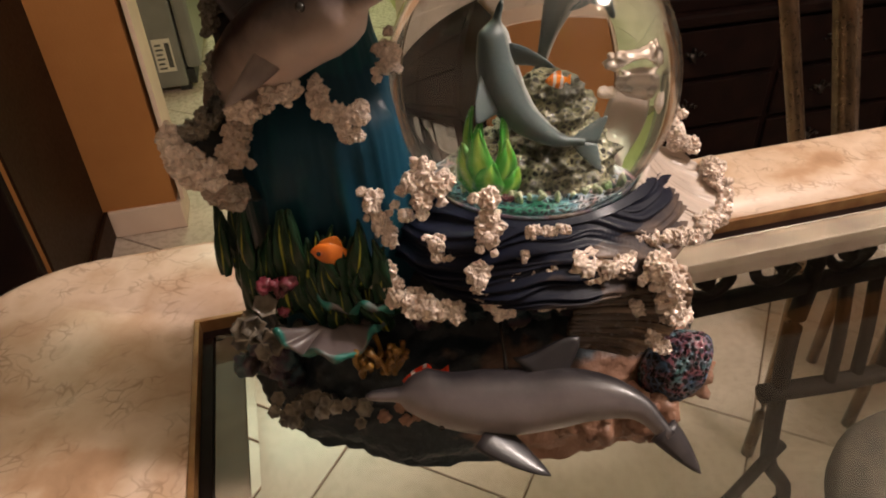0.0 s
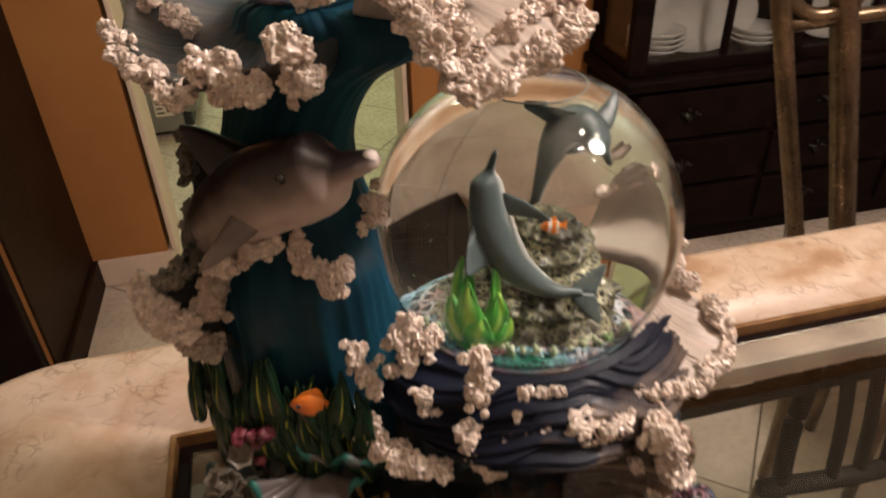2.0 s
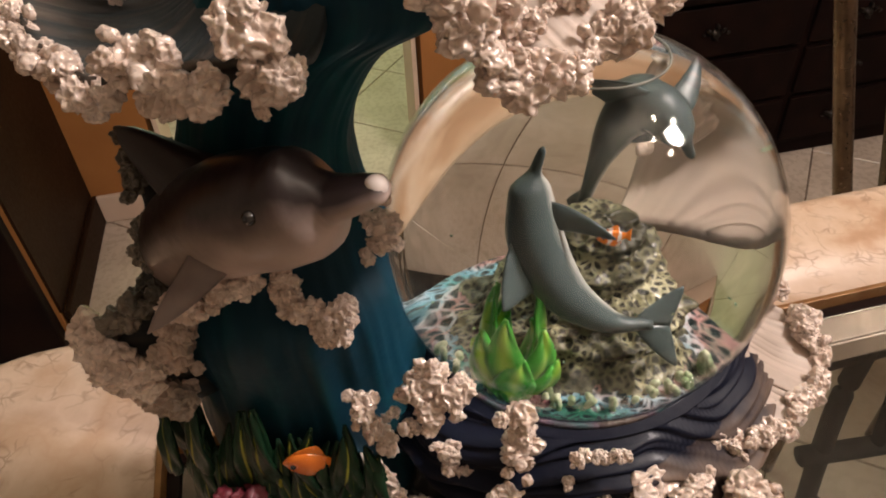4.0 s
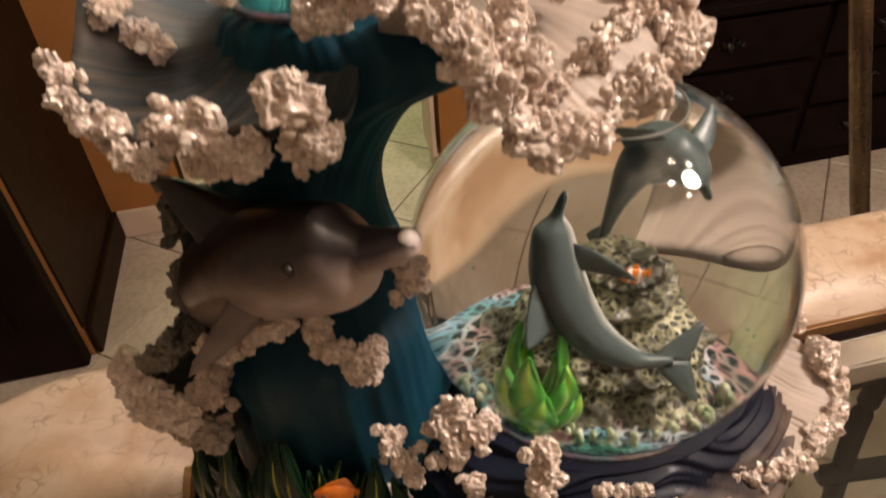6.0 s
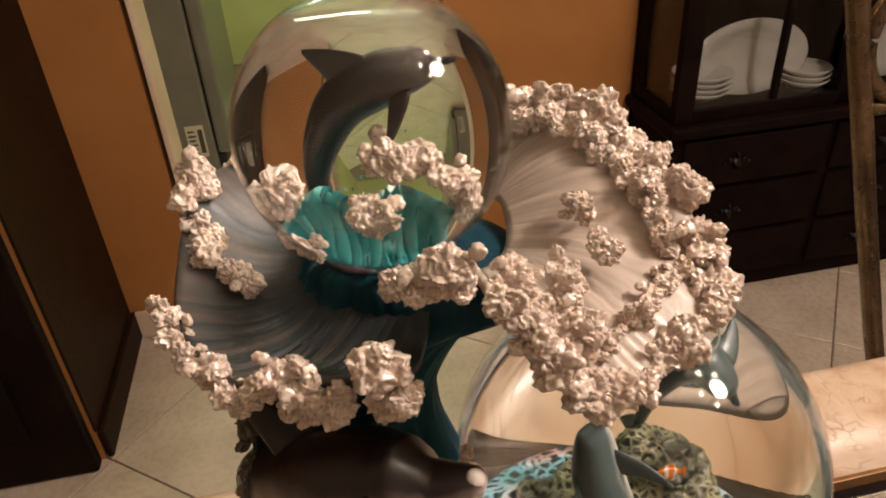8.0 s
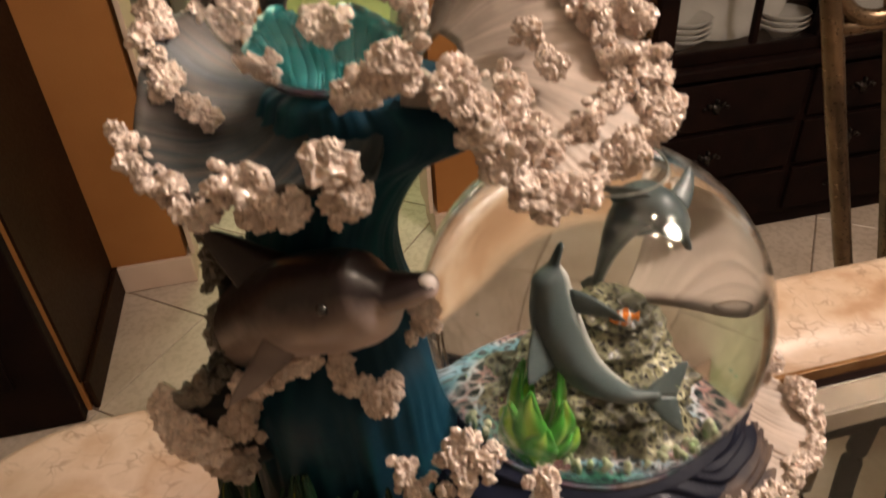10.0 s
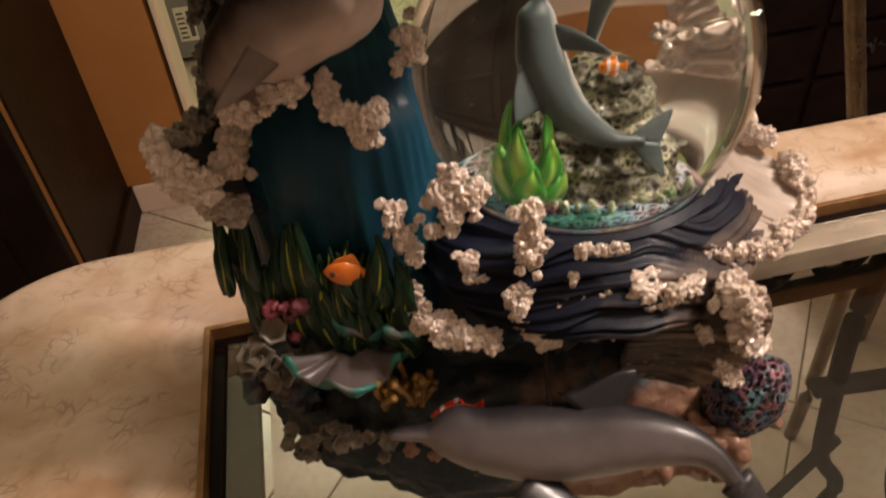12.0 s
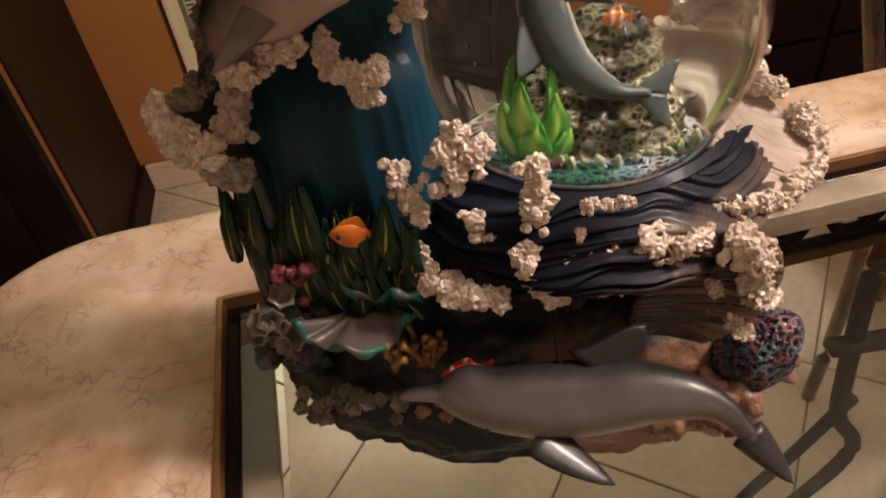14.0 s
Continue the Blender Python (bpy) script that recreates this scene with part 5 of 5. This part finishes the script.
RIM_R = [(-0.012, 0.356, 1.046), (0.010, 0.352, 1.050), (0.024, 0.347, 1.050), (0.036, 0.337, 1.040), (0.047, 0.324, 1.036), (0.053, 0.310, 1.027), (0.056, 0.297, 1.016), (0.046, 0.279, 1.009), (0.034, 0.267, 1.004), (0.018, 0.263, 1.007), (0.006, 0.260, 1.022), (-0.008, 0.262, 1.038)]
IN_R = [(-0.022, 0.338, 1.026), (-0.016, 0.337, 1.028), (-0.010, 0.334, 1.028), (-0.006, 0.330, 1.027), (-0.003, 0.325, 1.026), (-0.002, 0.319, 1.024), (-0.002, 0.313, 1.022), (-0.003, 0.307, 1.020), (-0.006, 0.302, 1.019), (-0.010, 0.298, 1.019), (-0.014, 0.295, 1.020), (-0.020, 0.293, 1.022)]
crest("right_crest", RIM_R, IN_R, CREST_PALE, "pale pinkish fan-shaped wave crest", sag=-0.006, k=17)

CRESTS = [
    ([(-0.109, 0.328, 1.043), (-0.108, 0.320, 1.034)], 0.0072, 3), ([(-0.107, 0.314, 1.028), (-0.100, 0.306, 1.023)], 0.0062, 4), ([(-0.096, 0.302, 1.020), (-0.088, 0.300, 1.016)], 0.0048, 3), ([(-0.098, 0.340, 1.036), (-0.086, 0.346, 1.031)], 0.0052, 3),
    ([(-0.108, 0.284, 1.018), (-0.102, 0.277, 1.013)], 0.0052, 3), ([(-0.098, 0.272, 1.010), (-0.090, 0.268, 1.006)], 0.0055, 4), ([(-0.086, 0.265, 1.004), (-0.080, 0.263, 1.003)], 0.0055, 3),
    ([(-0.073, 0.260, 1.012), (-0.064, 0.258, 1.015), (-0.058, 0.257, 1.010)], 0.0066, 5), ([(-0.056, 0.256, 1.008), (-0.048, 0.256, 1.007)], 0.0062, 3), ([(-0.034, 0.256, 1.024), (-0.031, 0.255, 1.015), (-0.032, 0.255, 1.009)], 0.0072, 5),
    ([(-0.024, 0.267, 1.040), (-0.014, 0.263, 1.043)], 0.0068, 4), ([(-0.026, 0.272, 1.034), (-0.032, 0.276, 1.030)], 0.0048, 3), ([(-0.006, 0.260, 1.038), (0.001, 0.258, 1.032)], 0.0060, 4), ([(0.003, 0.257, 1.027), (0.010, 0.258, 1.018)], 0.0066, 4),
    ([(0.016, 0.260, 1.010), (0.024, 0.261, 1.005)], 0.0062, 4), ([(0.016, 0.270, 1.026), (0.014, 0.268, 1.018)], 0.0064, 3), ([(0.030, 0.263, 1.006), (0.036, 0.266, 1.005)], 0.0052, 3), ([(0.044, 0.272, 1.010), (0.050, 0.278, 1.012)], 0.0064, 4), ([(0.057, 0.287, 1.013), (0.063, 0.295, 1.016)], 0.0062, 4),
    ([(0.062, 0.300, 1.021), (0.058, 0.307, 1.027)], 0.0064, 4), ([(0.057, 0.314, 1.034), (0.054, 0.320, 1.038)], 0.0060, 4), ([(0.048, 0.328, 1.038), (0.040, 0.336, 1.041)], 0.0062, 4), ([(0.032, 0.341, 1.046), (0.024, 0.346, 1.052)], 0.0064, 4), ([(0.014, 0.350, 1.053), (0.002, 0.353, 1.050)], 0.0066, 4),
    ([(0.022, 0.294, 1.032), (0.026, 0.290, 1.030)], 0.0042, 3), ([(0.012, 0.286, 1.030), (0.012, 0.280, 1.026)], 0.0050, 3), ([(0.034, 0.322, 1.040), (0.042, 0.314, 1.036)], 0.0048, 3), ([(0.016, 0.310, 1.036), (0.020, 0.306, 1.036)], 0.0042, 2),
]
def nudge(p):
    """The crests' outer rims drawn in a little."""
    x = p[0] + (0.007 if p[0] < -0.06 else -0.005 if p[0] > 0.035 else 0)
    return (x, p[1], p[2])


for i, (pts, r, n) in enumerate(CRESTS):
    foam("crest_foam", FIG, [nudge(p) for p in pts], r * 0.76, n + 2, 300 + i, FOAM, label="curdled pearly pink foam on the crest" if i == 0 else "")

for i, (pts, r, n) in enumerate(CRESTS[12:24]):
    inner = [Vector(nudge(p)).lerp(Vector((0.004, 0.306, 1.032)), 0.24) + Vector((0, -0.001, 0.003)) for p in pts]
    foam("crest_foam", FIG, inner, r * 0.55, n, 350 + i, FOAM)


# globes
def ball(c, r, z0, z1, n=72, m=48):
    """A ball cut flat below c.z + z0 and above c.z + z1."""
    bm = bmesh.new()
    a0, a1 = math.asin(max(-1, z0 / r)), math.asin(min(1, z1 / r))
    rings = []
    for i in range(m + 1):
        a = a0 + (a1 - a0) * i / m
        rr = max(r * math.cos(a), 1e-5)
        rings.append([(c.x + rr * math.cos(2 * math.pi * k / n), c.y + rr * math.sin(2 * math.pi * k / n), c.z + r * math.sin(a)) for k in range(n)])
    skin(bm, rings)
    return bm


def water_ball(c, r, low, level, label):
    g = part("glass_globe", ball(c, r, low, r), GLOBE, FIG, label)
    w = part("water", ball(c, r - 0.0006, low + 0.0006, level), WATER, FIG, "clear water with a small air gap on top")
    w.data.set_sharp_from_angle(angle=radians(40))
    g.data.set_sharp_from_angle(angle=radians(40))
    for o in (g, w):
        o.visible_shadow = False
    return g


water_ball(GC, GR, -0.0535, 0.0632, "large clear glass globe")
bm = bmesh.new()
tube(bm, [(GC.x + 0.0217 * math.cos(radians(a)), GC.y + 0.0217 * math.sin(radians(a)), GC.z + 0.0630) for a in range(0, 361, 10)], 0.0004, 8, 90)
part("air_gap_rim", bm, FRIDGE, FIG, "dark rim of the air gap under the glass")
water_ball(UC, UR, -0.034, 0.0345, "small clear glass globe")
for c, r, low, a0, a1 in ((GC, GR, -0.0425, 185, 355), (UC, UR, -0.034, 0, 360)):
    rr = math.sqrt(r * r - low * low)
    bm = bmesh.new()
    tube(bm, [(c.x + (rr + 0.0012) * math.cos(radians(a)), c.y + (rr + 0.0012) * math.sin(radians(a)), c.z + low) for a in range(a0, a1 + 1, 10)], 0.0011, 8, 90)
    part("seal_ring", bm, REEF, FIG)


# inside the lower globe
def inner_rock():
    bm = bmesh.new()
    rings = []
    n = 200
    prof = [(0.0392, 0.8712), (0.0396, 0.8828), (0.0384, 0.8846), (0.0350, 0.8862), (0.0320, 0.8880), (0.0270, 0.8900), (0.0235, 0.8945), (0.0250, 0.8975), (0.0180, 0.9005), (0.0195, 0.9045), (0.0135, 0.9075), (0.0150, 0.9120), (0.0098, 0.9150), (0.0110, 0.9195), (0.0075, 0.9225), (0.001, 0.924)]
    m = 110
    for i in range(m):
        s = i / (m - 1) * (len(prof) - 1)
        k = min(int(s), len(prof) - 2)
        r, z = (a + (b - a) * (s - k) for a, b in zip(prof[k], prof[k + 1]))
        ox = 0.008 * max(0, min(1, (z - 0.886) / 0.02))
        ring = []
        for q in range(n):
            t = 2 * math.pi * q / n
            p = Vector((GC.x + ox + r * math.cos(t), GC.y + 0.004 * min(1, max(0, (z - 0.889) / 0.01)) + r * math.sin(t), z))
            w = 1 if z > 0.8895 else 0.7 if z > 0.8855 else 0.1
            h = w * (0.0026 * fbm(p, 110) - 0.0030 * max(0, 1 - noise.voronoi(p * 210)[0][0] / 0.5))
            ring.append(p + Vector((math.cos(t), math.sin(t), 0.5)) * h)
        rings.append(ring)
    skin(bm, rings)
    ob = part("inner_reef", bm, OLIVE, FIG, "pitted olive rock on a blue-green mosaic coral bed", extra=(MOSAIC, BEIGE, PIT_SHADE))
    for pl in ob.data.polygons:
        c = pl.center
        far = math.hypot(c.x - GC.x, c.y - GC.y)
        if c.z < 0.8893:
            pl.material_index = 1
        # holes of the rock are coloured near-black as shade too
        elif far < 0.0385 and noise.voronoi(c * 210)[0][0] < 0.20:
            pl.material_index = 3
    return ob


inner_rock()
dolphin("swimming_dolphin", FIG, [(0.0315, 0.303, 0.9585), (0.0305, 0.302, 0.9495), (0.0305, 0.299, 0.9388), (0.0335, 0.295, 0.9283), (0.0408, 0.291, 0.9184), (0.0522, 0.290, 0.9109), (0.0625, 0.292, 0.9085)], 0.0080, (-0.75, -0.35, 0.25), DOLPHIN_BLUE, "blue-grey dolphin curling round the inner reef", fluke=0.8, steps=44)
dolphin("rising_dolphin", FIG, [(0.0715, 0.312, 0.9450), (0.0690, 0.314, 0.9520), (0.0630, 0.319, 0.9575), (0.0570, 0.323, 0.9520), (0.0525, 0.326, 0.9380), (0.0490, 0.328, 0.9200)], 0.0076, (-0.55, -0.25, 0.8), DOLPHIN_BLUE, "pale grey dolphin rising behind the inner reef", fluke=0.6, steps=44)
for k in range(10):
    a = 2.4 * k
    o = Vector((0.0265, 0.2865, 0.886))
    leaf("lime_leaf", o + Vector((0.002 * math.cos(a), 0.002 * math.sin(a), 0.002 * (k % 3))), o + Vector((0.0125 * math.cos(a) * (1 - 0.06 * k), 0.008 * math.sin(a), 0.015 + 0.0026 * k)), 0.0066, 0.004, LIME, FIG, k, (math.cos(a), math.sin(a) - 0.6, 0.4), "bright lime green leaf" if k == 0 else "")
q = random.Random(8)
for k in range(5):
    o = (0.050 + q.uniform(-0.02, 0.025), 0.287 + q.uniform(-0.006, 0.004), 0.8885)
    knobs("tiny_coral", o, (0.0025, 0.0015, 0.001), 0.0018, 5, 400 + k, (YELLOW, MOSAIC, PINK, BEIGE, MOSAIC)[k], "tiny painted coral" if k == 0 else "")
for k in range(34):
    a = math.pi * (1.05 + 0.9 * ((k * 0.618) % 1.0))
    o = Vector((GC.x + 0.032 * math.cos(a) + q.uniform(-0.003, 0.003), GC.y + 0.030 * math.sin(a) + q.uniform(-0.003, 0.003), 0.886))
    bm = bmesh.new()
    tube(bm, [o, o + Vector((q.uniform(-0.001, 0.001), -0.0006, 0.003)), o + Vector((q.uniform(-0.002, 0.002), -0.001, q.uniform(0.0045, 0.0065)))], [(0, 0.0008), (0.6, 0.0010), (0.9, 0.0011), (1, 0.0006)], 7, 7)
    part("tuft", bm, TUFT, FIG, "pale green-white coral finger" if k == 0 else "")
fish("tiny_fish", (0.049, 0.304, 0.9270), (0.058, 0.306, 0.9265), 0.0024, ORANGE_FISH, "tiny striped orange fish on the reef", ((0.3, 0.4), (0.6, 0.7)))

# inside the upper globe
frond("inner_wave", [(-0.056, 0.304, 1.0275), (-0.048, 0.298, 1.0275), (-0.036, 0.297, 1.0275), (-0.026, 0.303, 1.0275)], [(-0.060, 0.304, 1.040), (-0.052, 0.300, 1.050), (-0.042, 0.300, 1.046), (-0.034, 0.300, 1.050), (-0.022, 0.303, 1.042)], 80, 16, 0.004, TURQUOISE, "bright turquoise wave inside the small globe", 0.0012, 10, lambda u, v: 0.95 + 0.2 * math.sin(60 * u))
for i, (pts, r, n) in enumerate([([(-0.066, 0.302, 1.046), (-0.058, 0.298, 1.054)], 0.0042, 4), ([(-0.040, 0.287, 1.050), (-0.035, 0.287, 1.046)], 0.0040, 3), ([(-0.036, 0.300, 1.058), (-0.028, 0.302, 1.056)], 0.0040, 4), ([(-0.022, 0.300, 1.054), (-0.018, 0.304, 1.044)], 0.0034, 4), ([(-0.062, 0.296, 1.033), (-0.056, 0.292, 1.036)], 0.0042, 3)]):
    foam("inner_foam", FIG, pts, r * 1.1, n, 500 + i, FOAM)
dolphin("leaping_dolphin", FIG, [(-0.018, 0.306, 1.080), (-0.026, 0.308, 1.076), (-0.036, 0.311, 1.072), (-0.047, 0.314, 1.064), (-0.053, 0.316, 1.050), (-0.052, 0.316, 1.036)], 0.0062, (-0.5, -0.1, 0.85), DOLPHIN_DARK, "dark dolphin leaping inside the small globe", fluke=0, steps=40, tone_bias=0.7)
part("inner_disc", ball(Vector((UC.x, UC.y, 1.0262)), 0.0195, -0.0004, 0.0004, 40, 2), MOSAIC, FIG)


def glitter():
    bm = bmesh.new()
    q = random.Random(3)
    for c, r, z0, z1, n in ((GC, GR, -0.03, 0.0, 26), (UC, UR, -0.03, -0.005, 26)):
        for k in range(n):
            z = q.uniform(z0, z1)
            rr = 0.85 * math.sqrt(r * r - z * z) * math.sqrt(q.random())
            a = q.uniform(0, 6.28)
            box(bm, Matrix.Translation((c.x + rr * math.cos(a), c.y + rr * math.sin(a) - 0.004, c.z + z)) @ pose(0, 0, 0, q.uniform(0, 180), q.uniform(0, 180), 0), 0.0007, 0.0007, 0.0001)
    ob = part("glitter_flakes", bm, GLITTER, FIG, "iridescent glitter flakes in the water", smooth=False)
    tagged(ob, kind="stuff")


glitter()


# ---- floor tiles ----
def floor_tiles():
    """Square tiles laid diagonally, each a piece of its own with a rounded rim."""
    p, w, h = 0.330, 0.3265, 0.007
    bm = bmesh.new()
    box(bm, pose(0, 0, -h / 2), w, w, h)
    bmesh.ops.bevel(bm, geom=[e for e in bm.edges if all(v.co.z > -0.001 for v in e.verts)], offset=0.0015, segments=1, affect="EDGES")
    me = bpy.data.meshes.new("tile")
    bm.to_mesh(me)
    bm.free()
    me.materials.append(TILE)
    turn = pose(0, 0, 0, 0, 0, -24.4)
    ground = bpy.data.objects["floor"]
    # one crossing of the joints lies at (-0.806, 1.113)
    o = turn.inverted() @ Vector((-0.806, 1.113, 0))
    inside = ROOM.inverted()
    rnd = random.Random(5)
    for i in range(-9, 10):
        for j in range(-9, 10):
            c = turn @ Vector((o.x + (i + 0.5) * p, o.y + (j + 0.5) * p, 0))
            q = inside @ c
            if -1.7 < q.x < 2.4 and -0.75 < q.y < 3.6:
                ob = new("tile", me)
                ob.matrix_world = Matrix.Translation((c.x, c.y, rnd.uniform(-0.0004, 0.0004))) @ pose(0, 0, 0, 0, 0, -24.4 + 90 * rnd.randrange(4))
                ob.parent = ground


floor_tiles()
